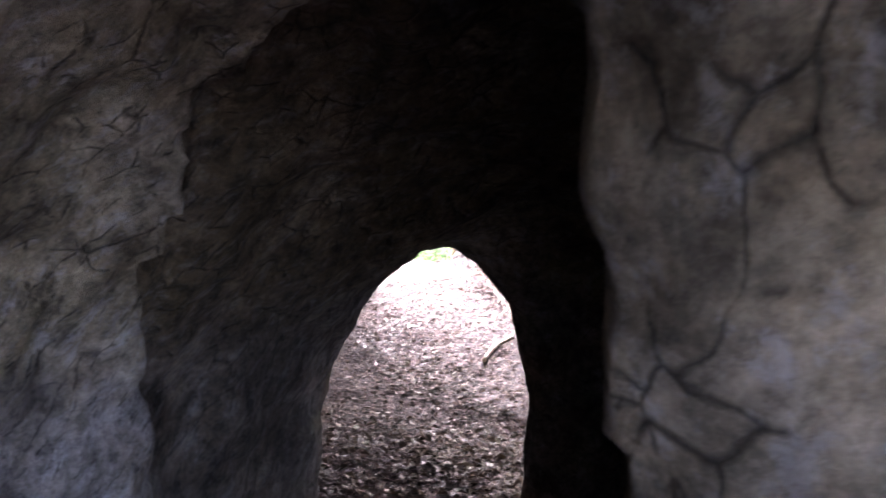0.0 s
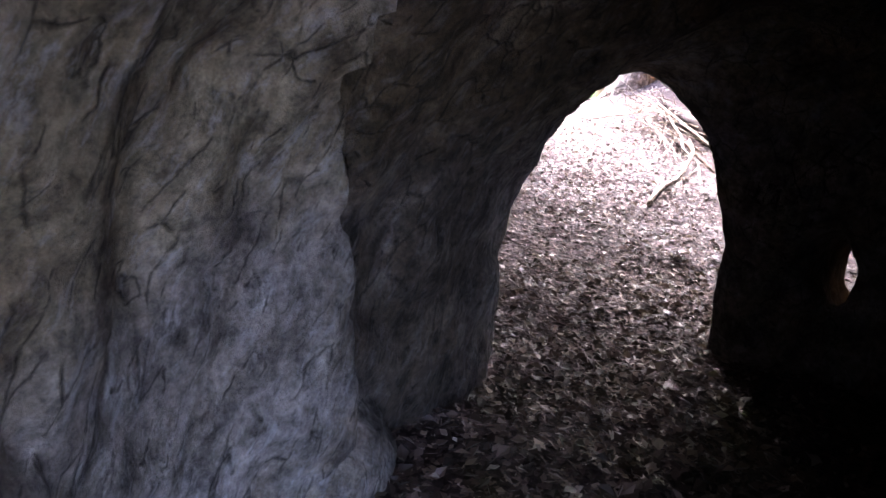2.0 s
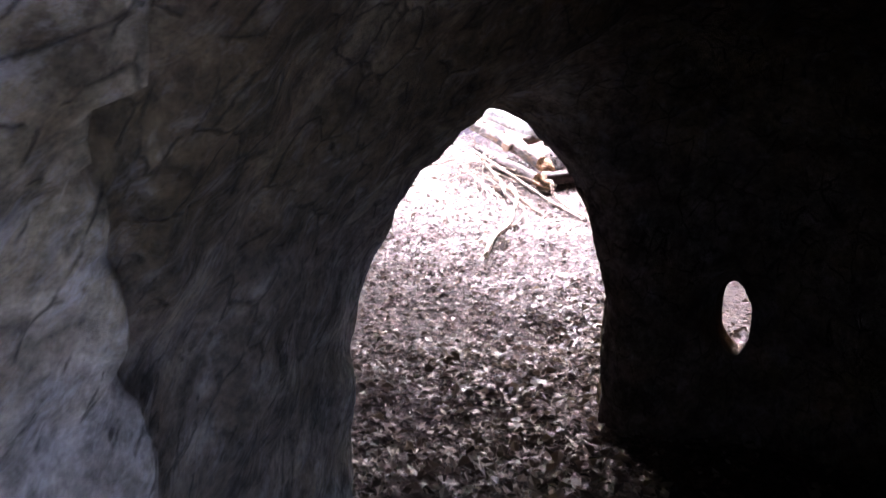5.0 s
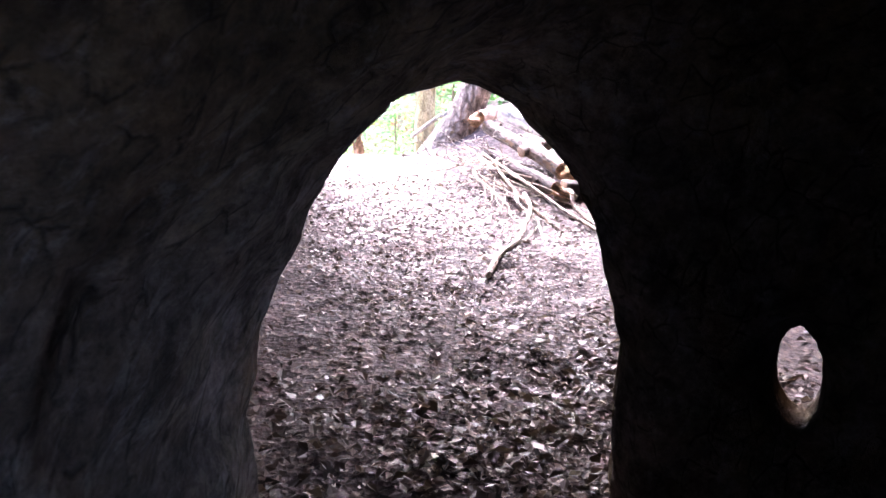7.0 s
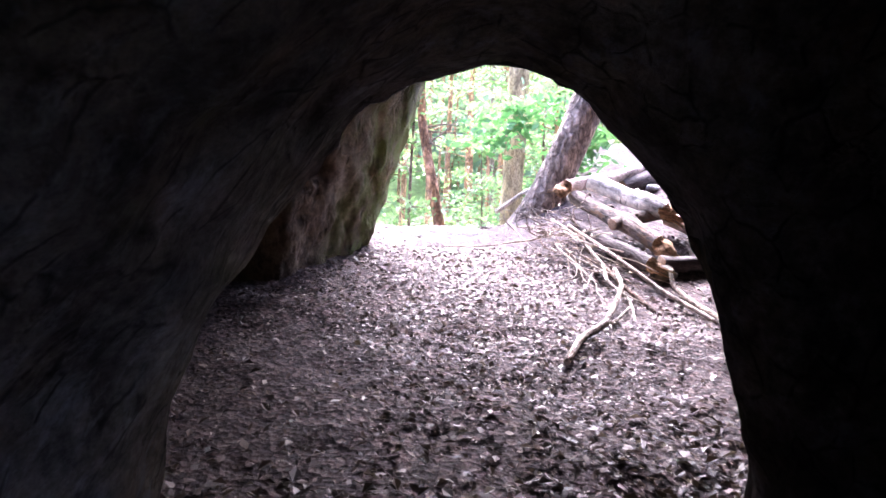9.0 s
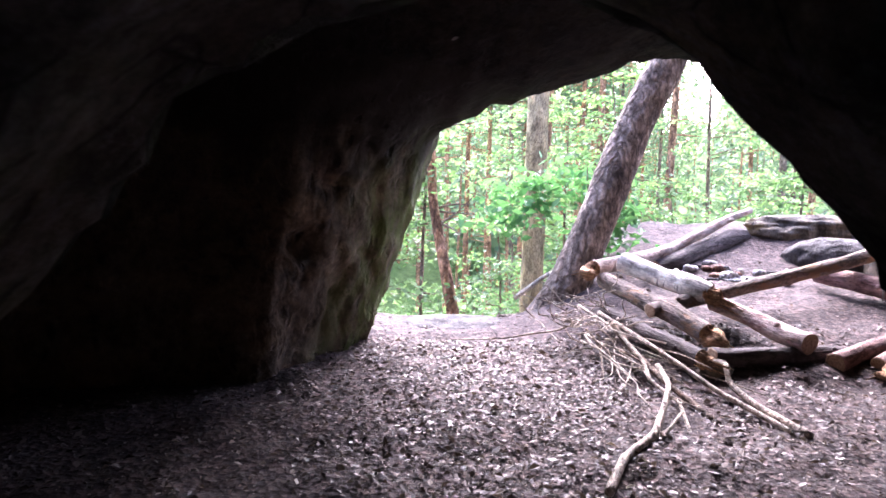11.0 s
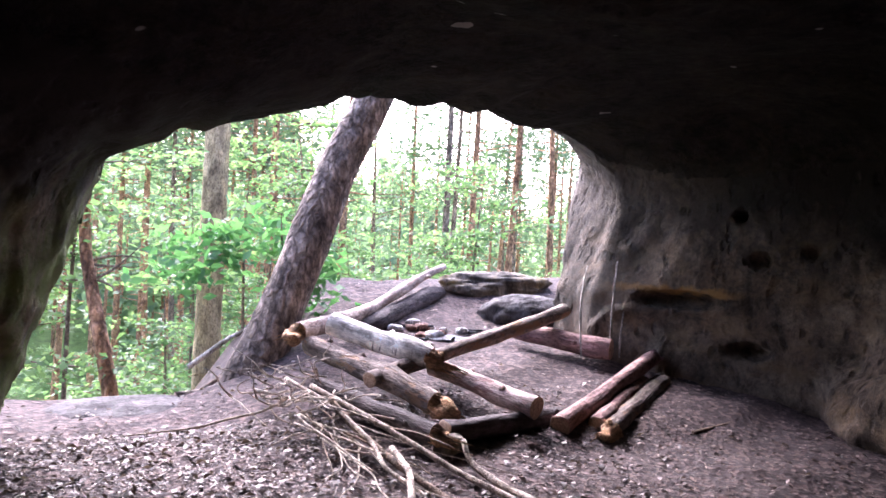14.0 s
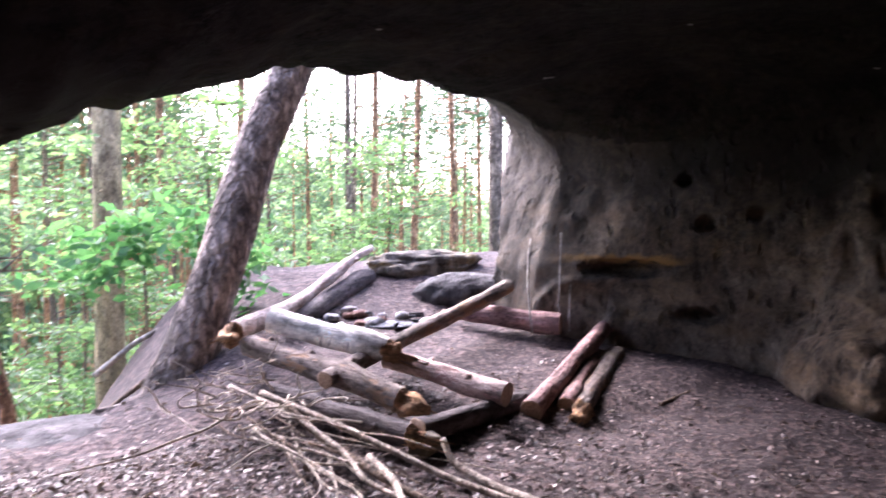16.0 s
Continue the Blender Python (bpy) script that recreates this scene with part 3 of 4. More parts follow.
def rough(p):
    """Lumps, ledges and tool marks of the rock."""
    y = p[:, 1]
    q = p * np.array([1, 1, 1.5])
    n = (0.05 * vnoise(p * 1.6) + 0.03 * vnoise(q * 3.7 + 5)) * (0.4 + 0.6 * ease(y, 3.2, 4.2)) * (1 - 0.7 * ease(p[:, 0], 2.2, 2.8) * ease(y, 8.2, 9.2))
    lump = 0.022 * vnoise(p * 8.3 + 11) + 0.024 * (np.abs(vnoise(p * np.array([9, 9, 5.5]) + 3)) - 0.35) + 0.008 * vnoise(p * 15 + 7)
    stroke = 0.03 * np.clip(np.abs(vnoise(p * np.array([5, 5, 1.8]) + 31)) * -6 + 0.8, 0, 1)
    ring = np.sin(y * 15 + 3.0 * vnoise(p * 1.9)) * 0.024 * (1 - ease(y, 5, 6)) * ease(p[:, 2], 0.8, 1.6)
    calm = 1 - 0.8 * ease(y, 4.5, 4.85) * (1 - ease(y, 5.4, 5.8)) - 0.7 * ease(y, 8.2, 8.8)
    east = ease(p[:, 0], 2.2, 2.8) * ease(y, 7.5, 8.5)
    flute = 0.012 * vnoise(p * np.array([9, 9, 6]) + 17) * east * (1 - ease(p[:, 2], 1.6, 2.0))
    niche = np.zeros(len(p))
    for c, r, deep in WALL_HOLES:
        niche = np.maximum(niche, deep * np.clip(1.4 - 1.4 * np.sqrt((((p - np.array(c)) / np.array(r)) ** 2).sum(1)), 0, 1))
    crest = 3.45 + 0.4 * (1.66 - np.maximum(p[:, 2], 1.3)) + 0.1 * (1.3 - np.minimum(p[:, 2], 1.3))
    groove = (0.06 * ease(y, crest, crest + 0.045) * (1 - ease(y, crest + 0.05, crest + 0.45)) - 0.02 * ease(y, crest - 0.2, crest) * (1 - ease(y, crest, crest + 0.04))) * (p[:, 0] < -0.7)
    rho = np.hypot((y - 10.1) / 0.27, (p[:, 2] - 0.55) / 0.32)
    arc = 0.025 * np.exp(-((rho - 1) / 0.13) ** 2) * east * (p[:, 2] > 0.5)
    crag = np.clip(1.25 - np.hypot((y - 8.15) / 0.62, (p[:, 2] - 0.35) / 0.5), 0, 1) * ease(p[:, 0], 3.6, 4.0) * (0.16 + 0.12 * vnoise(p * 4.1 + 23) + 0.05 * vnoise(p * 9 + 2))
    pillar = ease(y, 8.3, 8.8) * (1 - ease(p[:, 0], 0.5, 1.0))
    return n * calm * (1 - 0.5 * pillar) + (lump + stroke) * (0.35 + 0.65 * calm) * (1 - 0.5 * pillar) * (1 - 0.8 * east) + 0.6 * flute + ring * calm + niche + groove - arc - crag


WALL_HOLES = [((3.8, 9.8, 0.97), (0.34, 0.4, 0.07), 0.17), ((4.06, 9.34, 0.64), (0.25, 0.17, 0.055), 0.2), ((4.1, 9.45, 1.63), (0.14, 0.07, 0.065), 0.15),
              ((4.12, 9.3, 1.31), (0.14, 0.075, 0.07), 0.13), ((4.25, 9.0, 1.38), (0.14, 0.055, 0.055), 0.13), ((3.5, 10.55, 1.44), (0.1, 0.06, 0.045), 0.1),
              ((-1.0, 8.95, 0.93), (0.2, 0.12, 0.11), 0.15), ((3.75, 9.8, 0.78), (0.35, 0.5, 0.2), 0.045)]


def surface_net(lo, hi, step):
    """The skin of the rock as quads."""
    axes = [np.arange(a, b + step, step) for a, b in zip(lo, hi)]
    shape = [len(a) for a in axes]
    val = np.empty(shape, np.float32)
    yy, zz = np.meshgrid(axes[1], axes[2], indexing="ij")
    for i, xv in enumerate(axes[0]):
        p = np.stack([np.full_like(yy, xv), yy, zz], -1)
        d = rock_field(p)
        close = np.abs(d) < 0.3
        if close.any():
            d[close] = d[close] + rough(p[close])
        val[i] = d
    for a in range(3):
        end = [slice(None)] * 3
        for e in (0, -1):
            end[a] = e
            val[tuple(end)] = np.maximum(val[tuple(end)], 0.02)
    neg = val < 0
    s = tuple(n - 1 for n in shape)
    corners = [(a, b, c) for a in (0, 1) for b in (0, 1) for c in (0, 1)]
    total = sum(neg[a:a + s[0], b:b + s[1], c:c + s[2]].astype(np.int8) for a, b, c in corners)
    active = (total > 0) & (total < 8)
    cell = np.argwhere(active)
    number = np.full(s, -1, np.int64)
    number[active] = np.arange(len(cell))
    acc, hits = np.zeros((len(cell), 3)), np.zeros(len(cell))
    for m in corners:
        for a in range(3):
            if m[a]:
                continue
            e = list(m)
            e[a] = 1
            v0 = val[tuple((cell + np.array(m)).T)]
            v1 = val[tuple((cell + np.array(e)).T)]
            cross = (v0 < 0) != (v1 < 0)
            t = np.where(cross, v0 / np.where(cross, v0 - v1, 1), 0)
            q = np.tile(np.array(m, float), (len(cell), 1))
            q[:, a] = t
            acc += q * cross[:, None]
            hits += cross
    verts = np.array(lo) + step * (cell + acc / hits[:, None])
    faces = []
    for a in range(3):
        b, c = (a + 1) % 3, (a + 2) % 3
        lead = [slice(1, -1)] * 3
        lead[a] = slice(0, -1)
        nxt = list(lead)
        nxt[a] = slice(1, None)
        f0, f1 = neg[tuple(lead)], neg[tuple(nxt)]
        where = np.argwhere(f0 != f1)
        flip = f0[tuple(where.T)]
        base = where.copy()
        base[:, b] += 1
        base[:, c] += 1
        ring = []
        for db, dc in ((0, 0), (-1, 0), (-1, -1), (0, -1)):
            k = base.copy()
            k[:, b] += db
            k[:, c] += dc
            ring.append(number[tuple(k.T)])
        f = np.stack(ring, 1)
        f[~flip] = f[~flip][:, ::-1]
        faces.append(f)
    return verts, np.concatenate(faces)


rv, rf = surface_net((-4.6, -2.0, -0.7), (6.8, 12.0, 4.1), 0.042)
mark = np.arange(len(rv))
while True:
    low = mark[rf].min(1)
    nxt = mark.copy()
    np.minimum.at(nxt, rf.ravel(), np.repeat(low, 4))
    nxt = nxt[nxt]
    if (nxt == mark).all():
        break
    mark = nxt
main = np.bincount(mark).argmax()
rf = rf[mark[rf[:, 0]] == main]
keep, rf = np.unique(rf, return_inverse=True)
rv, rf = rv[keep], rf.reshape(-1, 4)
grad = np.stack([rock_field(rv + d) + rough(rv + d) - rock_field(rv - d) - rough(rv - d) for d in np.eye(3) * 0.022], 1)
grad /= np.linalg.norm(grad, axis=1)[:, None] + 1e-9
rv = rv + grad * (0.006 * vnoise(rv * 17) + 0.004 * vnoise(rv * 33))[:, None]
mid = rv[rf].mean(1)
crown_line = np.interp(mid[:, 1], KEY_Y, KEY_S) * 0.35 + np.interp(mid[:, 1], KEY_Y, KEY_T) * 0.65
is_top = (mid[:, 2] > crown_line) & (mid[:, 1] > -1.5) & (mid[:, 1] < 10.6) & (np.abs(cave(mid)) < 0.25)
for name, pick, label in (("ceiling", is_top & (mid[:, 1] >= 5.25), "sandstone ceiling of the chamber with shade in its dark colour"),
                          ("ceiling_tunnel", is_top & (mid[:, 1] < 5.25), "rough grey sandstone vault of the tunnel"),
                          ("wall_tunnel", ~is_top & (mid[:, 1] < 5.1), "hewn grey sandstone tunnel wall with cracks"),
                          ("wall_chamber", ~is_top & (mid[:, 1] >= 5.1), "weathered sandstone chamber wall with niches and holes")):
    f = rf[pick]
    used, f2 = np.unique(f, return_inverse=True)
    ob = mesh_object(name, rv[used], f2.reshape(-1, 4), SHADED_CEILING if name == "ceiling" else ROCK_BROWN if name == "wall_chamber" else ROCK)
    ob.data.normals_split_custom_set_from_vertices(grad[used].tolist())
    tagged(ob, label, "ceiling" if "ceiling" in name else "rock wall", kind="structure")


# ---- logs ----
def log(label, points, radii, mat, seed, cut=(False, True), broken=(False, False), sides=14, group="logs of the fire place"):
    rb = np.random.RandomState(seed + 900)
    span = np.r_[0, np.cumsum(np.linalg.norm(np.diff(np.array(points), axis=0), axis=1))]
    stops = np.linspace(0, span[-1], 7)
    line = np.stack([np.interp(stops, span, np.array(points)[:, a]) for a in range(3)], 1)
    line[1:-1] += rb.randn(5, 3) * radii[0] * np.array([0.14, 0.14, 0.1])
    width = np.interp(stops, span, radii) * (1 + 0.07 * rb.randn(7))
    v, f, c, tan = tube_data(line, width, sides, 0.15, seed, gap=0.045)
    origin = np.array(points[0], float)
    turn = Vector(np.array(points[-1]) - origin).to_track_quat("Z", "Y").to_matrix()
    own = np.array(turn)
    local = lambda q: (np.asarray(q) - origin) @ own
    body = mesh_object("log", local(v), f, mat)
    body.matrix_world = Matrix.Translation(origin) @ turn.to_4x4()
    for end in (0, 1):
        ring = v[:sides] if end == 0 else v[-sides:]
        centre, way = (c[0], -tan[0]) if end == 0 else (c[-1], tan[-1])
        if broken[end]:
            rnd = np.random.RandomState(seed + 50 + end)
            vv, ff = [], []
            core = np.vstack([ring * 0.97 + centre * 0.03, ring * 0.6 + centre * 0.4 + way * (radii[0] * 0.5 * rnd.rand(sides))[:, None], centre[None] - way * 0.01])
            vv += core.tolist()
            ff += [[i, (i + 1) % sides, sides + (i + 1) % sides, sides + i] for i in range(sides)] + [[sides + i, sides + (i + 1) % sides, 2 * sides] for i in range(sides)]
            for k in range(70):
                i, deep = rnd.randint(sides), rnd.rand() ** 0.5 * 0.93
                root = centre + (ring[i] - centre) * deep
                length = radii[0] * (0.5 + 2.4 * rnd.rand() ** 1.7) * (1.5 if root[2] < centre[2] else 0.35)
                out = (ring[i] - centre) / radii[0]
                flat_way = np.cross(way, out)
                wide, thick = radii[0] * (0.1 + 0.14 * rnd.rand()), radii[0] * (0.05 + 0.06 * rnd.rand())
                tip = root + way * length + rnd.randn(3) * radii[0] * 0.08
                q = [root + flat_way * wide - way * 0.01, root + out * thick - way * 0.01, root - flat_way * wide - way * 0.01, root - out * thick - way * 0.01, tip + flat_way * wide * 0.2, tip - flat_way * wide * 0.2]
                o = len(vv)
                vv += [list(map(float, e)) for e in q]
                ff += [[o, o + 1, o + 4], [o + 1, o + 5, o + 4], [o + 1, o + 2, o + 5], [o + 2, o + 3, o + 5], [o + 3, o + 4, o + 5], [o + 3, o, o + 4]]
            sag = way * radii[0] * (2.4 if "orange" in label else 0.8) - np.array([0, 0, radii[0] * 0.3])
            cv, cf, _, _ = tube_data([centre - way * 0.02, centre + sag * 0.5, centre + sag], [radii[0] * 0.9, radii[0] * 0.82, radii[0] * 0.62], 12, 0.75, seed + end, 11, freq=30.0)
            o = len(vv)
            vv += cv.tolist()
            lump = [[o + i for i in q] for q in cf.tolist()] + [list(range(o + len(cv) - 12, o + len(cv)))]
            ff += lump if end else [q[::-1] for q in lump]
            vv = np.array(vv)
            mesh_object("broken_end", local(vv), ff if end else [q[::-1] for q in ff], ROTTEN, body)["label"] = "splintered orange rotten end"
        else:
            inner = ring * 0.86 + centre * 0.14 + way * 0.004
            vv = np.vstack([ring, inner, centre + way * 0.006])
            ff = [[i, (i + 1) % sides, sides + (i + 1) % sides, sides + i] for i in range(sides)] + [[sides + i, sides + (i + 1) % sides, 2 * sides] for i in range(sides)]
            mesh_object("cut_face", local(vv), ff if end else [q[::-1] for q in ff], CUT, body, smooth=False)["label"] = "pale sawn end grain"
    rk = np.random.RandomState(seed + 300)
    for k in range(2):
        i, a = rk.randint(1, len(c) - 1), rk.rand() * 6.28
        w = np.cross(tan[i], [math.cos(a), math.sin(a), 0.7])
        w /= np.linalg.norm(w)
        if w[2] < -0.3:
            w = -w
        size = radii[0] * (0.16 + 0.14 * rk.rand())
        v2, f2, _, _ = tube_data([c[i] + w * radii[0] * 0.75, c[i] + w * (radii[0] * 1.0 + 0.008 + 0.015 * rk.rand()) + tan[i] * 0.015], [size * 1.5, size], 7, 0.15, k, 3)
        mesh_object("knot", local(v2), f2.tolist() + [list(range(len(v2) - 7, len(v2)))], mat, body)
    return tagged(body, label, "log", group)


log("long pale log with a splintered orange end", [(0.99, 10.42, 0.66), (1.93, 11.45, 0.73), (3.07, 12.4, 1.09)], [0.062, 0.055, 0.04], LOG_PALE, 1, broken=(True, False))
log("thick whitish birch log with peeling bark", [(1.2, 10.35, 0.725), (1.68, 9.76, 0.577)], [0.082, 0.078], LOG_BIRCH, 2, broken=(False, True))
log("peeled cream log with a clean sawn end", [(1.76, 9.9, 0.5), (2.09, 9.15, 0.365)], [0.068, 0.07], LOG_PEELED, 3)
log("long grey-brown log propped over the others", [(1.22, 9.65, 0.468), (2.01, 10.1, 0.57), (3.36, 10.66, 0.81)], [0.055, 0.058, 0.055], LOG_GREY, 4)
log("mossy grey log with an orange rotten end", [(1.07, 10.4, 0.58), (1.4, 9.55, 0.44), (1.5, 9.32, 0.385)], [0.07, 0.074, 0.07], LOG_GREY, 5, broken=(False, True))
log("dark weathered log low in the pile", [(0.95, 9.85, 0.4), (1.35, 8.98, 0.3)], [0.06, 0.06], LOG_DARK, 6, broken=(False, True))
log("wet black log lying on the soil", [(1.45, 9.08, 0.29), (2.38, 9.32, 0.26)], [0.06, 0.062], LOG_DARK, 7)
log("smooth dark grey log edging the fire place", [(1.7, 11.15, 0.6), (2.94, 12.2, 0.83)], [0.08, 0.085], LOG_DARK, 8)
log("reddish pine log lying on the soil", [(2.25, 9.13, 0.25), (3.68, 9.9, 0.52)], [0.064, 0.062], LOG_RED, 9)
log("short reddish pine log with a sawn end", [(2.53, 9.14, 0.25), (3.42, 9.72, 0.37)], [0.058, 0.054], LOG_RED, 10)
log("short mossy log with a broken orange end", [(2.57, 9.06, 0.23), (3.07, 9.38, 0.27), (3.58, 9.68, 0.38)], [0.062, 0.068, 0.058], LOG_GREY, 11, broken=(True, False))
log("brown half-rotten log against the cave wall", [(2.98, 10.8, 0.62), (3.42, 10.1, 0.55)], [0.07, 0.085], LOG_RED, 12)


# ---- stones ----
def boulder(name, centre, size, label, seed, mat=BOULDER, detail=3, amp=0.22, turn=0.0, category="rock", group=""):
    bm = bmesh.new()
    bmesh.ops.create_icosphere(bm, subdivisions=detail, radius=1)
    co = np.array([v.co[:] for v in bm.verts])
    box = np.sign(co) * np.abs(co) ** 0.9
    rad = 1 + amp * vnoise(co * 1.4 + seed * 3.1) + 0.5 * amp * vnoise(co * 3.3 + seed) + 0.28 * amp * vnoise(co * 8 + seed) + 0.14 * amp * vnoise(co * 17 + seed)
    co = box * rad[:, None] * np.array(size)
    for v, c in zip(bm.verts, co):
        v.co = c
    me = bpy.data.meshes.new(name)
    bm.to_mesh(me)
    bm.free()
    me.polygons.foreach_set("use_smooth", np.ones(len(me.polygons), bool))
    me.materials.append(mat)
    ob = new(name, me)
    ob.matrix_world = pose(*centre, 0, 0, turn)
    return tagged(ob, label, category, group)


boulder("boulder", (3.7, 12.35, 0.88), (0.66, 0.34, 0.16), "long grey boulder with ochre lichen at the ledge", 1, detail=5, amp=0.2, turn=4)
boulder("flat_rock", (3.52, 11.45, 0.69), (0.47, 0.34, 0.18), "flat grey sandstone slab beside the fire place", 2, SLAB, detail=5, amp=0.09, turn=-10)
boulder("ledge_rock", (-0.05, 10.55, 0.135), (0.5, 0.36, 0.085), "smooth grey rock ledge flush with the soil", 6, SLAB, detail=5, amp=0.1, turn=15)
boulder("stone", (1.44, 9.0, 0.24), (0.1, 0.07, 0.06), "small brownish stone beside the log pile", 3)
boulder("rock_foot", (-1.45, 3.75, 0.42), (0.3, 0.34, 0.26), "smooth grey rock at the foot of the tunnel wall", 4, ROCK, 4, 0.12)
rnd = random.Random(4)
for i in range(13):
    px, py = 2.42 + rnd.gauss(0, 0.2), 11.05 + rnd.gauss(0, 0.15)
    size = rnd.uniform(0.03, 0.075)
    boulder("hearth_stone", (px, py, float(ground_height(px, py)) + 0.025), (size * 1.25, size * rnd.uniform(0.7, 1.1), size * 0.6),
            "reddish burnt hearth stone" if i % 4 == 0 else "pale ash-covered hearth stone", i + 20, RED_STONE if i % 4 == 0 else ASH, 2, 0.3, rnd.uniform(0, 180), "stone", "stones of the hearth")
boulder("ash_heap", (2.42, 11.05, float(ground_height(2.42, 11.05)) + 0.005), (0.26, 0.2, 0.02), "flat heap of grey ash and charcoal", 77, CHAR_ASH, 3, 0.3, category="ash")
for i in range(14):
    px, py = 2.45 + rnd.uniform(-0.28, 0.28), 11.1 + rnd.uniform(-0.2, 0.2)
    z, a = float(ground_height(px, py)) + 0.02, rnd.uniform(0, 6.28)
    ob = tube("charred_stick", [(px, py, z), (px + 0.16 * math.cos(a), py + 0.16 * math.sin(a), z + rnd.uniform(0.0, 0.05))], [0.014, 0.01], CHAR, sides=6, seed=i)
    tagged(ob, "black charred stick in the cold hearth", "stick", "charred sticks")


# ---- dead branches ----
def stick(points, r0, r1, label, seed, mat=STICK, forks=(), group="branches of the brushwood heap"):
    ob = tube("dead_branch", points, np.linspace(r0, r1, len(points)), mat, sides=7, wobble=0.15, seed=seed, gap=0.04)
    for k, fork in enumerate(forks):
        f = tube("fork", fork, np.linspace(r1 * 1.1, r1 * 0.4, len(fork)), mat, sides=6, wobble=0.15, seed=seed + k + 1, gap=0.04)
        f.parent = ob
        f.location = Vector(fork[0]) - Vector(points[0])
    return tagged(ob, label, "branch", group)


stick([(0.43, 7.46, 0.11), (0.57, 7.77, 0.14), (0.78, 8.02, 0.16), (0.95, 8.4, 0.21), (1.03, 8.6, 0.25), (1.04, 8.85, 0.29)], 0.021, 0.014, "crooked forked pale branch lying on the leaves", 1,
      forks=[[(0.67, 7.9, 0.15), (0.86, 8.08, 0.15), (1.01, 8.33, 0.17)]])
stick([(0.88, 9.7, 0.44), (1.05, 9.22, 0.36), (1.22, 8.9, 0.26), (1.33, 8.68, 0.19), (1.53, 8.2, 0.12)], 0.015, 0.017, "long pale branch reaching from the pile to the floor", 2)
stick([(0.93, 9.5, 0.4), (0.98, 9.18, 0.3), (1.05, 8.8, 0.22), (1.2, 8.3, 0.12)], 0.022, 0.018, "brown broken branch in the brushwood heap", 3, STICK_DARK)
stick([(1.44, 8.85, 0.3), (1.43, 8.76, 0.21), (1.48, 8.55, 0.16), (1.6, 8.15, 0.12)], 0.014, 0.022, "pale branch with a splintered tip", 4)
stick([(0.78, 9.9, 0.45), (0.93, 9.45, 0.38), (1.0, 9.0, 0.28), (0.97, 8.75, 0.22), (1.06, 8.5, 0.17), (1.0, 8.15, 0.12)], 0.013, 0.01, "thin pale twisted branch in the brushwood heap", 5)
rnd = random.Random(11)
for i in range(30):
    a = rnd.gauss(math.radians(-78), 0.55)
    u = rnd.random()
    sx, sy = 0.66 + 0.3 * u + rnd.gauss(0, 0.1), 10.15 - 1.0 * u + rnd.gauss(0, 0.1)
    n, length, lift = 6, rnd.uniform(0.3, 1.05), rnd.uniform(0.02, 0.2) * (1 - 0.6 * u)
    pts, wx, wy = [], rnd.gauss(0, 0.05), rnd.gauss(0, 0.04)
    for k in range(n):
        q = k / (n - 1)
        px = sx + math.cos(a) * length * q + wx * math.sin(q * 3) + rnd.gauss(0, 0.012)
        py = sy + math.sin(a) * length * q + wy * math.sin(q * 4) + rnd.gauss(0, 0.012)
        pts.append((px, py, float(ground_height(px, py)) + 0.02 + lift + rnd.uniform(-0.012, 0.012)))
    stick(pts, rnd.uniform(0.004, 0.009), 0.003, "thin dry branch in the brushwood heap", i + 30, STICK if rnd.random() < 0.72 else STICK_DARK)
for i in range(36):
    px, py = rnd.gauss(0.8, 0.17), rnd.uniform(9.5, 10.2)
    z = float(ground_height(px, py)) + 0.15
    pts = [(px, py, z)]
    for k in range(4):
        q = pts[-1]
        pts.append((q[0] + rnd.gauss(-0.02, 0.07), q[1] + rnd.gauss(-0.05, 0.06), q[2] + rnd.uniform(-0.02, 0.08)))
    stick(pts, 0.006, 0.0025, "thin upright dry twig in the brushwood heap", i + 90, STICK)
for pts, lab in (([(2.3, 11.55, 0.62), (2.5, 11.7, 0.67), (2.7, 11.75, 0.7)], "short pale stick beside the hearth"), ([(3.15, 8.95, 0.2), (3.5, 9.0, 0.22), (3.9, 9.15, 0.26)], "thin dark stick lying on the soil"),
                 ([(-0.05, 12.0, -0.42), (0.4, 12.0, -0.2), (0.85, 12.0, 0.12)], "brown fallen pole on the slope"), ([(0.05, 12.25, -0.5), (0.5, 12.3, -0.25), (0.9, 12.3, -0.02)], "second brown fallen pole on the slope"),
                 ([(0.75, 13.6, -0.1), (1.1, 13.5, 0.2), (1.6, 13.4, 0.45)], "long pale fallen pole leaning on the slope")):
    stick(pts, 0.03 if "pole" in lab else 0.014, 0.022 if "pole" in lab else 0.009, lab, len(lab), STICK if "pale" in lab else STICK_DARK, group="loose sticks")
for k, (a, b, c) in enumerate((((3.13, 10.1, 0.5), (3.2, 10.25, 0.95), (3.38, 10.4, 1.2)), ((3.4, 10.1, 0.5), (3.42, 10.12, 0.85), (3.52, 10.2, 1.25)), ((3.46, 10.05, 0.5), (3.5, 10.1, 0.85), (3.6, 10.15, 1.02)))):
    ob = tube("hanging_root", [a, b, c], [0.008, 0.007, 0.006], TWINE, sides=6, wobble=0.2, seed=k)
    tagged(ob, "thin pale root hanging down the cave wall", "root", "roots on the wall")


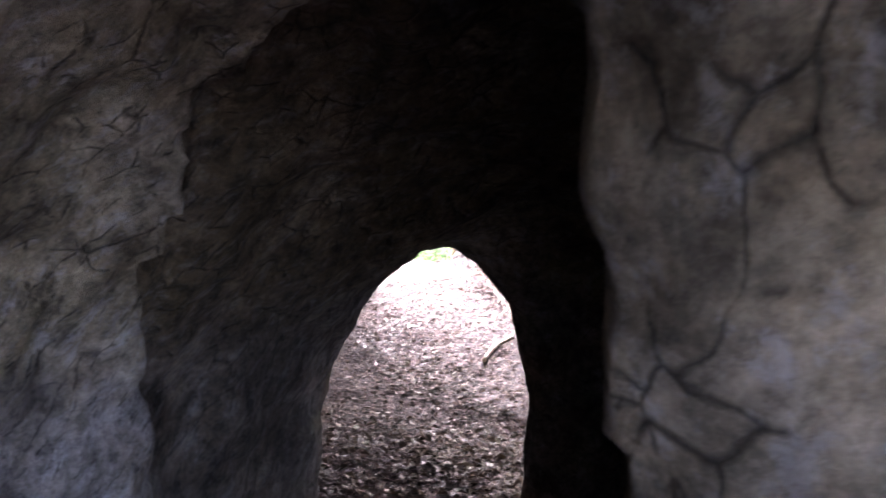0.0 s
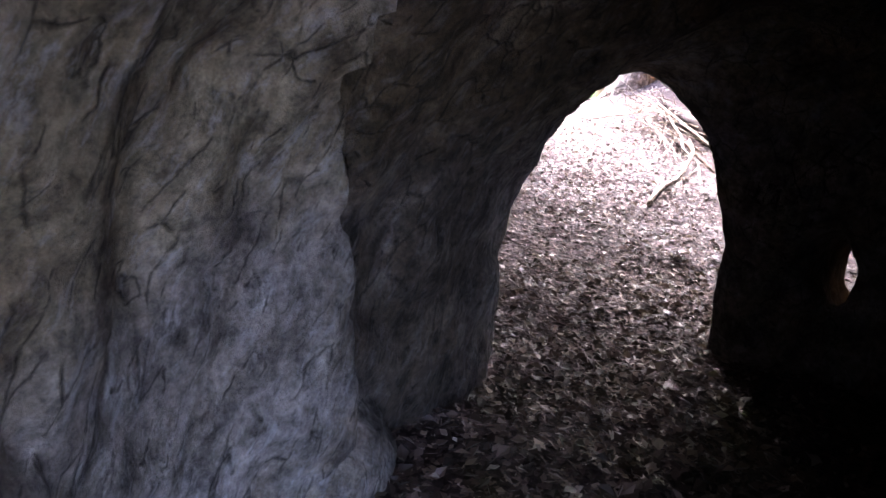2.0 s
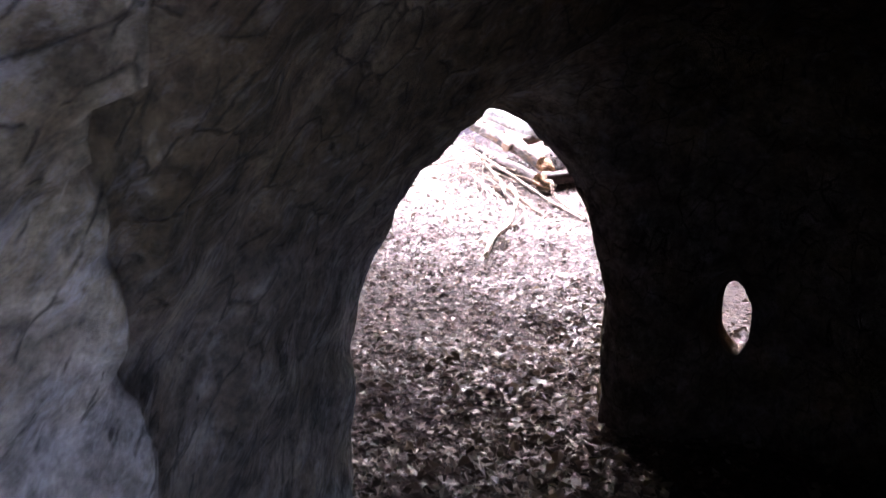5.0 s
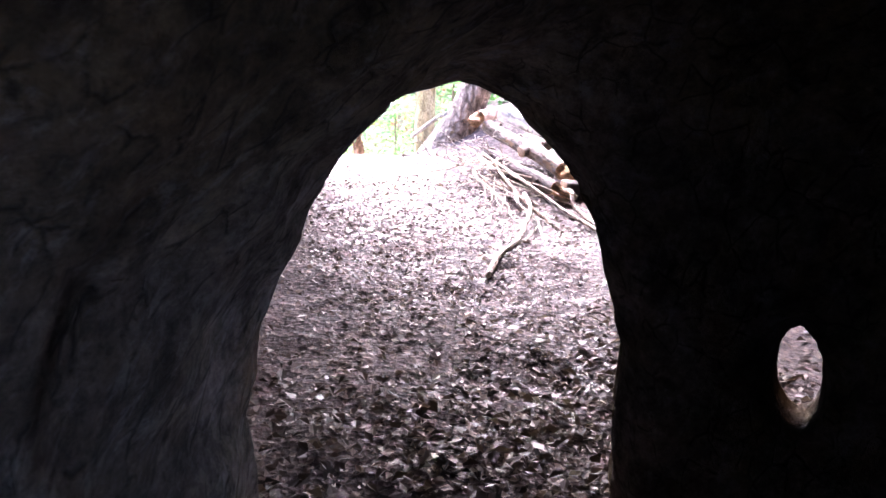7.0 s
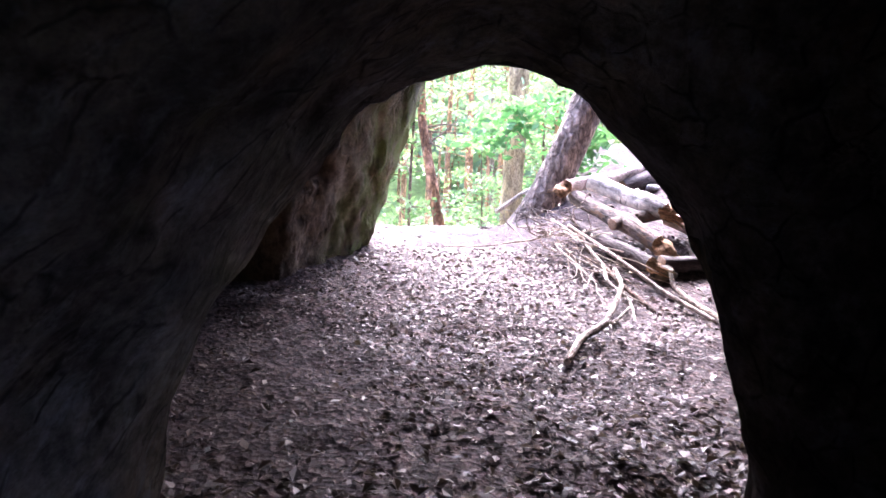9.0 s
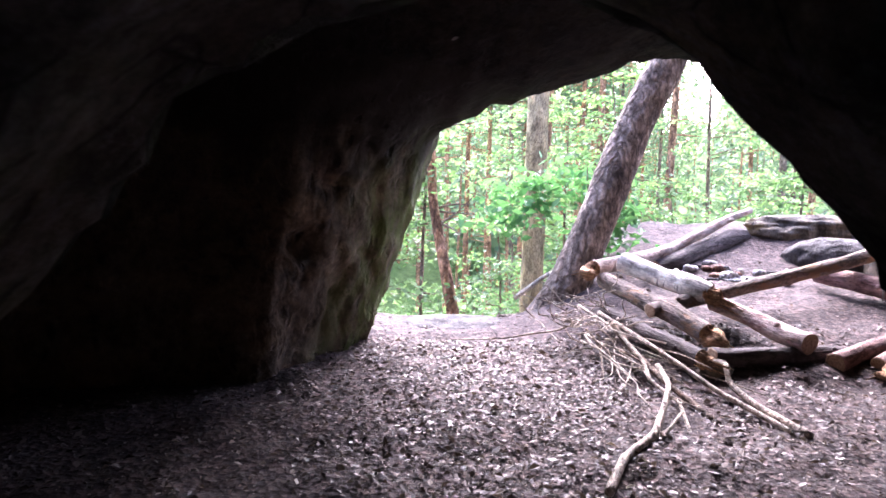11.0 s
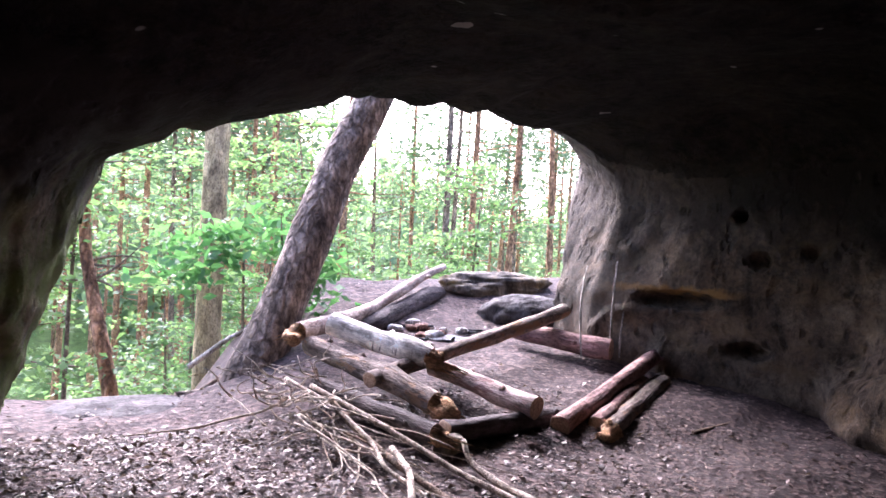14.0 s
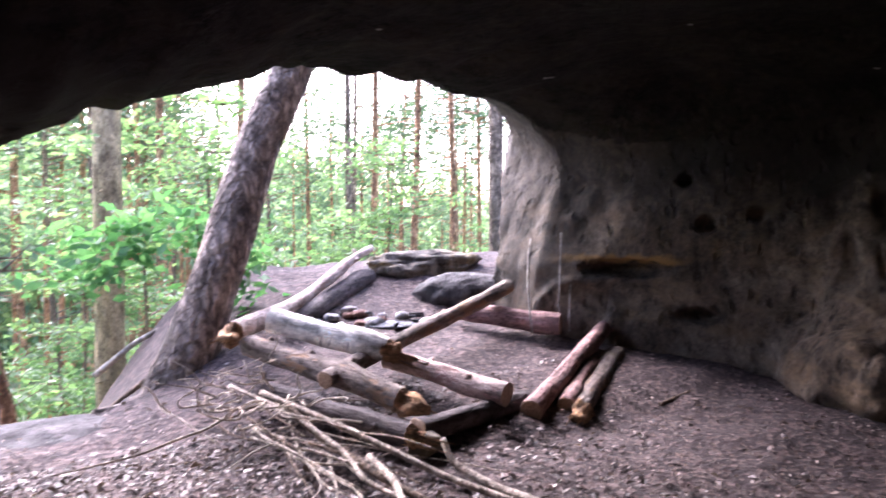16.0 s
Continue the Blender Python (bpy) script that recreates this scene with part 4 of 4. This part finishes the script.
# ---- leaves on the floor ----
def leaf_cloud(centres, size, flatness, seed, aspect=0.62, droop=0.25):
    """Small folded leaves, two quads each, at the centres."""
    r = np.random.RandomState(seed)
    n = len(centres)
    a = r.rand(n) * 2 * np.pi
    tilt = np.stack([r.randn(n), r.randn(n), np.full(n, flatness)], 1)
    nz = tilt / np.linalg.norm(tilt, axis=1)[:, None]
    d = np.stack([np.cos(a), np.sin(a), 0 * a], 1)
    d -= (d * nz).sum(1)[:, None] * nz
    d /= np.linalg.norm(d, axis=1)[:, None]
    e = np.cross(nz, d)
    s = (size * (0.6 + 0.8 * r.rand(n)))[:, None]
    curl = s * droop * (r.rand(n)[:, None] * 1.6 - 0.3)
    base, tip = centres - d * s, centres + d * s
    left, right = centres + e * s * aspect + nz * curl, centres - e * s * aspect + nz * curl
    v = np.stack([base, right, tip, left], 1).reshape(-1, 3)
    k = np.arange(n)[:, None] * 4
    f = np.concatenate([k + [0, 1, 2], k + [0, 2, 3]], 1).reshape(-1, 3)
    return v, f


r = np.random.RandomState(5)
n = 84000
lx = np.where(r.rand(n) < 0.45, r.normal(0.2, 0.9, n), r.uniform(-2.6, 4.6, n))
ly = np.where(r.rand(n) < 0.85, r.uniform(2.6, 9.8, n), r.uniform(0, 12.8, n))
patch = vnoise(np.stack([lx * 1.1, ly * 1.1, 0 * lx], 1)) * np.interp(ly, [5.5, 7.5], [0.3, 1.0])
keep = (np.interp(ly, [6.5, 7.6, 9.5, 13], [1, 0.9, 0.85, 0.45]) > r.rand(n)) & (patch + 0.85 > r.rand(n) * 1.1)
lx, ly = lx[keep], ly[keep]
lz = ground_height(lx, ly) + ground_bumps(lx, ly) + 0.006 + 0.016 * r.rand(len(lx))
lv, lf = leaf_cloud(np.stack([lx, ly, lz], 1), (0.009 + 0.024 * r.rand(len(lx)) ** 2.0) * np.interp(ly, [6.0, 7.4], [1.0, 0.68]), 3.0, 6, droop=0.4)
litter = mesh_object("leaf_litter", lv, lf, LITTER, smooth=False)
tagged(litter, "brown and pale dead leaves strewn over the floor", "leaves", kind="stuff")


# ---- trees ----
def crown_mesh(name, centres, size, mat, parent, seed, flatness=0.8, aspect=0.6):
    v, f = leaf_cloud(centres, size, flatness, seed, aspect)
    return mesh_object(name, v, f, mat, parent, smooth=False)


def pine(seed, height, radius, mat, label):
    r = np.random.RandomState(seed)
    bend = r.randn(2) * 0.25
    pts = [(bend[0] * math.sin(s * 2), bend[1] * math.sin(s * 2.6), height * s - 0.5) for s in np.linspace(0, 1, 9)]
    trunk = tube("pine_tree", pts, [radius * (1.15 - 0.8 * s) for s in np.linspace(0, 1, 9)], mat, sides=10, wobble=0.05, seed=seed, rings=40, caps=False)
    trunk.location = (0, 0, 0)
    trunk.data.transform(Matrix.Translation(pts[0]))
    verts, faces, tips = [], [], []
    total = 0
    for k in range(34):
        s = r.uniform(0.12, 0.97)
        high = s > 0.62
        a, length = r.uniform(0, 6.28), (r.uniform(0.8, 2.4) if high else r.uniform(0.3, 1.3))
        z = height * s - 0.5
        p0 = np.array([np.interp(s, np.linspace(0, 1, 9), [q[0] for q in pts]), np.interp(s, np.linspace(0, 1, 9), [q[1] for q in pts]), z])
        out = np.array([math.cos(a), math.sin(a), r.uniform(-0.15, 0.35)])
        ps = [p0, p0 + out * length * 0.5 + r.randn(3) * 0.05, p0 + out * length + np.array([0, 0, r.uniform(-0.15, 0.2)])]
        v, f, _, _ = tube_data(ps, [0.028, 0.018, 0.006], 4, 0.1, k, 4)
        verts.append(v)
        faces.append(f + total)
        total += len(v)
        if high:
            tips += [ps[1] + r.randn(3) * 0.3 for _ in range(18)] + [ps[2] + r.randn(3) * 0.38 for _ in range(40)]
    mesh_object("limb", np.vstack(verts), np.vstack(faces), mat, trunk)["kind"] = "stuff"
    crown_mesh("crown", np.array(tips), 0.13, NEEDLES, trunk, seed, 0.4, 0.3)
    return tagged(trunk, label, "tree", "pines of the forest")


pines = [pine(1, 17, 0.115, PINE_BARK, "tall slender pine with reddish bark"), pine(2, 19, 0.12, PINE_BARK, "tall slender pine with reddish bark"),
         pine(3, 16, 0.11, GREY_PINE, "tall slender pine with grey-brown bark"), pine(5, 18, 0.105, PINE_BARK, "tall slender pine with reddish bark")]
SPOTS = [(2.3, 33.4), (3.1, 36.4), (2.9, 30.8), (5.3, 32.9), (4.6, 28.3), (4.4, 25.8), (6.5, 32.6), (8.9, 35.1), (5.9, 24.5), (11.3, 34.2), (12.4, 33.7), (8.6, 23.3), (16.0, 36.2),
         (9.5, 23.8), (15.4, 32.1), (10.7, 23.9), (20.9, 39.1), (12.0, 23.0), (16.4, 27.6), (18.3, 48.1), (22.9, 45.6), (17.3, 41.2), (10.3, 43.9), (5.7, 39.9), (2.5, 40.4), (1.1, 33.5)]
rnd = random.Random(21)
for k in range(16):
    SPOTS.append((rnd.uniform(6, 26), rnd.uniform(27, 46)))
for k in range(44):
    SPOTS.append((rnd.uniform(-16, 52), rnd.uniform(38, 95)))
for k in range(6):
    SPOTS.append((rnd.uniform(-5, 5), rnd.uniform(25, 38)))
for k in range(10):
    SPOTS.append((rnd.uniform(-9, -2), rnd.uniform(16, 34)))
for k, (px, py) in enumerate(SPOTS):
    m = pose(px, py, float(ground_height(px, py)), rnd.gauss(0, 0.8), rnd.gauss(0, 0.8), rnd.uniform(0, 360))
    if k < len(pines):
        pines[k].matrix_world = m
    else:
        copy_thing(pines[rnd.choice((0, 1, 2, 3, 1))], m)


def far_woods(count, seed):
    """The wooded slope across the valley: slender trunks and loose crowns."""
    r = np.random.RandomState(seed)
    a, d = np.radians(r.uniform(-38, 64, count)), r.uniform(46, 112, count)
    x, y = d * np.sin(a), 11 + d * np.cos(a)
    base, tall = ground_height(x, y) - 0.3, r.uniform(8, 17, count)
    verts, faces, puffs = [], [], []
    for i in range(count):
        lean_x, lean_y = r.randn(2) * 0.3
        v, f, c, _ = tube_data([(x[i], y[i], base[i]), (x[i] + lean_x, y[i] + lean_y, base[i] + tall[i])], [0.14, 0.03], 5, 0.05, i, 5)
        verts.append(v)
        faces.append(f + i * len(v))
        m = r.randint(90, 150)
        s = r.beta(1.6, 1.3, m)
        turn, out = r.rand(m) * 6.28, np.sqrt(r.rand(m)) * (0.5 + 2.0 * np.sin(np.pi * np.clip(s, 0.05, 0.95)) * r.uniform(0.6, 1.2))
        puffs.append(np.stack([x[i] + lean_x * s + out * np.cos(turn), y[i] + lean_y * s + out * np.sin(turn), base[i] + tall[i] * (0.12 + 0.9 * s)], 1))
    ob = mesh_object("far_woods", np.vstack(verts), np.vstack(faces), PINE_BARK)
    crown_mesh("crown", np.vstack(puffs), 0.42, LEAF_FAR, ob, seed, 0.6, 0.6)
    tagged(ob, "hazy pale green mixed woods on the far slope", "woods", kind="stuff")


far_woods(640, 12)


def single_tree(name, points, radii, mat, label, sides=16, wobble=0.06, seed=0, rings=60):
    ob = tube(name, points, radii, mat, sides=sides, wobble=wobble, seed=seed, rings=rings, caps=False)
    return tagged(ob, label, "tree")


lean = single_tree("leaning_tree", [(0.72, 11.15, -0.25), (0.82, 11.2, 0.12), (1.0, 11.25, 0.51), (1.21, 11.3, 1.03), (1.4, 11.4, 1.52), (1.58, 11.5, 1.94), (1.9, 11.6, 2.54), (2.5, 11.9, 4.0), (2.9, 12.2, 8)],
                   [0.28, 0.22, 0.185, 0.175, 0.17, 0.165, 0.16, 0.15, 0.1], LEAN_BARK, "thick leaning tree with rough grey-brown bark", seed=3, rings=110, sides=22, wobble=0.06)
for k, (dx, dy) in enumerate(((-0.5, -0.15), (-0.35, -0.45), (0.3, -0.4), (-0.6, 0.2))):
    b = Vector((0.8, 11.17, 0.12))
    e = Vector((0.8 + dx, 11.17 + dy, float(ground_height(0.8 + dx, 11.17 + dy)) - 0.02))
    rt = tube("root", [b, b.lerp(e, 0.5) + Vector((0, 0, -0.03)), e], [0.1, 0.06, 0.03], LEAN_BARK, sides=9, seed=k)
    rt.parent = lean
    rt.location = b - lean.location
fir = single_tree("fir_tree", [(1.12, 14.75, -2.2), (1.12, 14.75, 2.0), (1.1, 14.75, 8), (1.1, 14.75, 15)], [0.165, 0.15, 0.12, 0.05], FIR_BARK, "straight thick fir with smooth grey-green bark", wobble=0.03, seed=8)
thin = single_tree("thin_tree", [(0.02, 13.0, -1.2), (0.0, 13.0, -0.3), (-0.13, 13.0, 0.35), (-0.28, 13.2, 1.06), (-0.36, 13.2, 2.4), (-0.2, 13.2, 5)], [0.085, 0.075, 0.065, 0.055, 0.05, 0.03], PINE_BARK, "thin crooked leaning tree with reddish bark", seed=9)
big1 = single_tree("grey_trunk_tree", [(8.9, 17.6, -4), (8.9, 17.6, 4), (9.0, 17.7, 12)], [0.16, 0.14, 0.1], GREY_PINE, "stout pine with grey-brown bark", seed=10)
big2 = single_tree("rough_trunk_tree", [(9.6, 17.2, -4), (9.6, 17.2, 4), (9.7, 17.3, 12)], [0.22, 0.2, 0.15], LEAN_BARK, "stout tree with rough grey bark", seed=11)


def add_limbs(tree, points, count, reach, mat, seed, low=0.35):
    r = np.random.RandomState(seed)
    p = np.array(points, float)
    for k in range(count):
        s = r.uniform(low, 0.95) * (len(p) - 1)
        i = int(s)
        a = p[i] + (p[i + 1] - p[i]) * (s - i)
        t = r.uniform(0, 6.28)
        d = np.array([math.cos(t), math.sin(t), r.uniform(-0.1, 0.5)]) * reach * r.uniform(0.4, 1)
        limb = tube("limb", [tuple(a), tuple(a + d * 0.5 + r.randn(3) * 0.04 * reach), tuple(a + d + r.randn(3) * 0.1 * reach)], [0.018, 0.012, 0.004], mat, sides=6, seed=k, gap=0.08)
        limb.parent = tree
        limb.location = Vector(a) - tree.location


add_limbs(fir, [(1.12, 14.75, -1), (1.12, 14.75, 2.0), (1.1, 14.75, 8)], 14, 0.5, FIR_BARK, 1, 0.1)
add_limbs(thin, [(0.0, 13.0, -0.3), (-0.28, 13.2, 1.06), (-0.36, 13.2, 2.4)], 7, 0.9, STICK_DARK, 2, 0.1)
add_limbs(big1, [(8.9, 17.6, -1), (8.9, 17.6, 4), (9.0, 17.7, 12)], 14, 1.2, GREY_PINE, 3, 0.1)
add_limbs(big2, [(9.6, 17.2, -1), (9.6, 17.2, 4), (9.7, 17.3, 12)], 10, 1.2, GREY_PINE, 4, 0.1)


def sapling(seed, height, spread, mat, label, leaves=1500, size=0.046):
    r = np.random.RandomState(seed)
    stem = tube("sapling", [(0, 0, -0.4), (r.randn() * 0.1, r.randn() * 0.1, height * 0.5), (r.randn() * 0.2, r.randn() * 0.2, height)], [0.03, 0.02, 0.006], STICK_DARK, sides=6, seed=seed, rings=12, caps=False)
    stem.data.transform(Matrix.Translation((0, 0, -0.4)))
    stem.location = (0, 0, 0)
    verts, faces, tips, total = [], [], [], 0
    count = 16
    for k in range(count):
        z = height * r.uniform(0.12, 1.0)
        a, length = r.uniform(0, 6.28), spread * r.uniform(0.4, 1.0) * (1.15 - 0.6 * z / height)
        out = np.array([math.cos(a), math.sin(a), r.uniform(0.0, 0.3)])
        ps = [np.array([0, 0, z]), np.array([0, 0, z]) + out * length * 0.5 + r.randn(3) * 0.06, np.array([0, 0, z + r.uniform(-0.2, 0.1)]) + out * length]
        v, f, c, _ = tube_data(ps, [0.013, 0.008, 0.003], 4, 0.1, k, 6)
        verts.append(v)
        faces.append(f + total)
        total += len(v)
        m = leaves // count
        t = r.rand(m) ** 0.7
        line = np.stack([np.interp(t, np.linspace(0, 1, len(c)), c[:, i]) for i in range(3)], 1)
        tips.append(line + r.randn(m, 3) * np.array([0.16, 0.16, 0.05]) * (0.5 + t)[:, None])
    mesh_object("branch", np.vstack(verts), np.vstack(faces), STICK_DARK, stem)["kind"] = "stuff"
    crown_mesh("crown", np.vstack(tips), size, mat, stem, seed, 1.6)
    return tagged(stem, label, "sapling", "beech saplings")


kinds = [sapling(s, h, w, LEAF_GREEN, "young beech with fresh green leaves", c) for s, h, w, c in ((31, 2.6, 1.3, 1500), (32, 3.6, 1.7, 2000), (33, 1.5, 1.1, 1000), (34, 5.0, 2.0, 2600))]
rnd = random.Random(77)
spots = [(-1.2, 14.3), (-0.4, 14.0), (0.5, 13.3), (0.2, 15.5), (1.8, 15.8), (-1.5, 15.0), (2.2, 14.6), (0.9, 17.0)]
for k in range(120):
    d = rnd.uniform(6, 70) ** 1.0
    a = math.radians(rnd.uniform(-20, 52))
    spots.append((-0.5 + d * math.sin(a) * 1.05, 11 + d * math.cos(a)))
for k, (px, py) in enumerate(spots):
    m = pose(px, py, float(ground_height(px, py)), 0, 0, rnd.uniform(0, 360))
    if k < 4:
        kinds[k if k != 3 else 2].matrix_world = m
        if k == 3:
            kinds[3].matrix_world = pose(1.5, 19, float(ground_height(1.5, 19)), 0, 0, 50)
    else:
        copy_thing(kinds[rnd.choice((0, 1, 2, 0)) if py < 20 else rnd.choice((1, 3, 3))], m)


def oak_shoot():
    r = np.random.RandomState(9)
    base = (1.25, 12.0, 0.2)
    stem = tube("oak_shoot", [base, (1.3, 12.0, 0.8), (1.25, 12.05, 1.5)], [0.02, 0.014, 0.005], STICK_DARK, sides=6, rings=10)
    cs = []
    for c, s, m in (((0.55, 11.9, 1.05), (0.28, 0.2, 0.16), 260), ((1.55, 11.9, 0.95), (0.16, 0.16, 0.3), 260), ((1.2, 12.1, 1.3), (0.3, 0.2, 0.15), 160), ((0.8, 12.0, 1.3), (0.2, 0.2, 0.12), 120)):
        cs.append(np.array(c) + r.randn(m, 3) * np.array(s) * 0.75)
    cr = crown_mesh("crown", np.vstack(cs) - np.array(base), 0.055, LEAF_OAK, stem, 3, 0.9, 0.5)
    return tagged(stem, "leafy young oak shoot behind the leaning tree", "sapling")


oak_shoot()
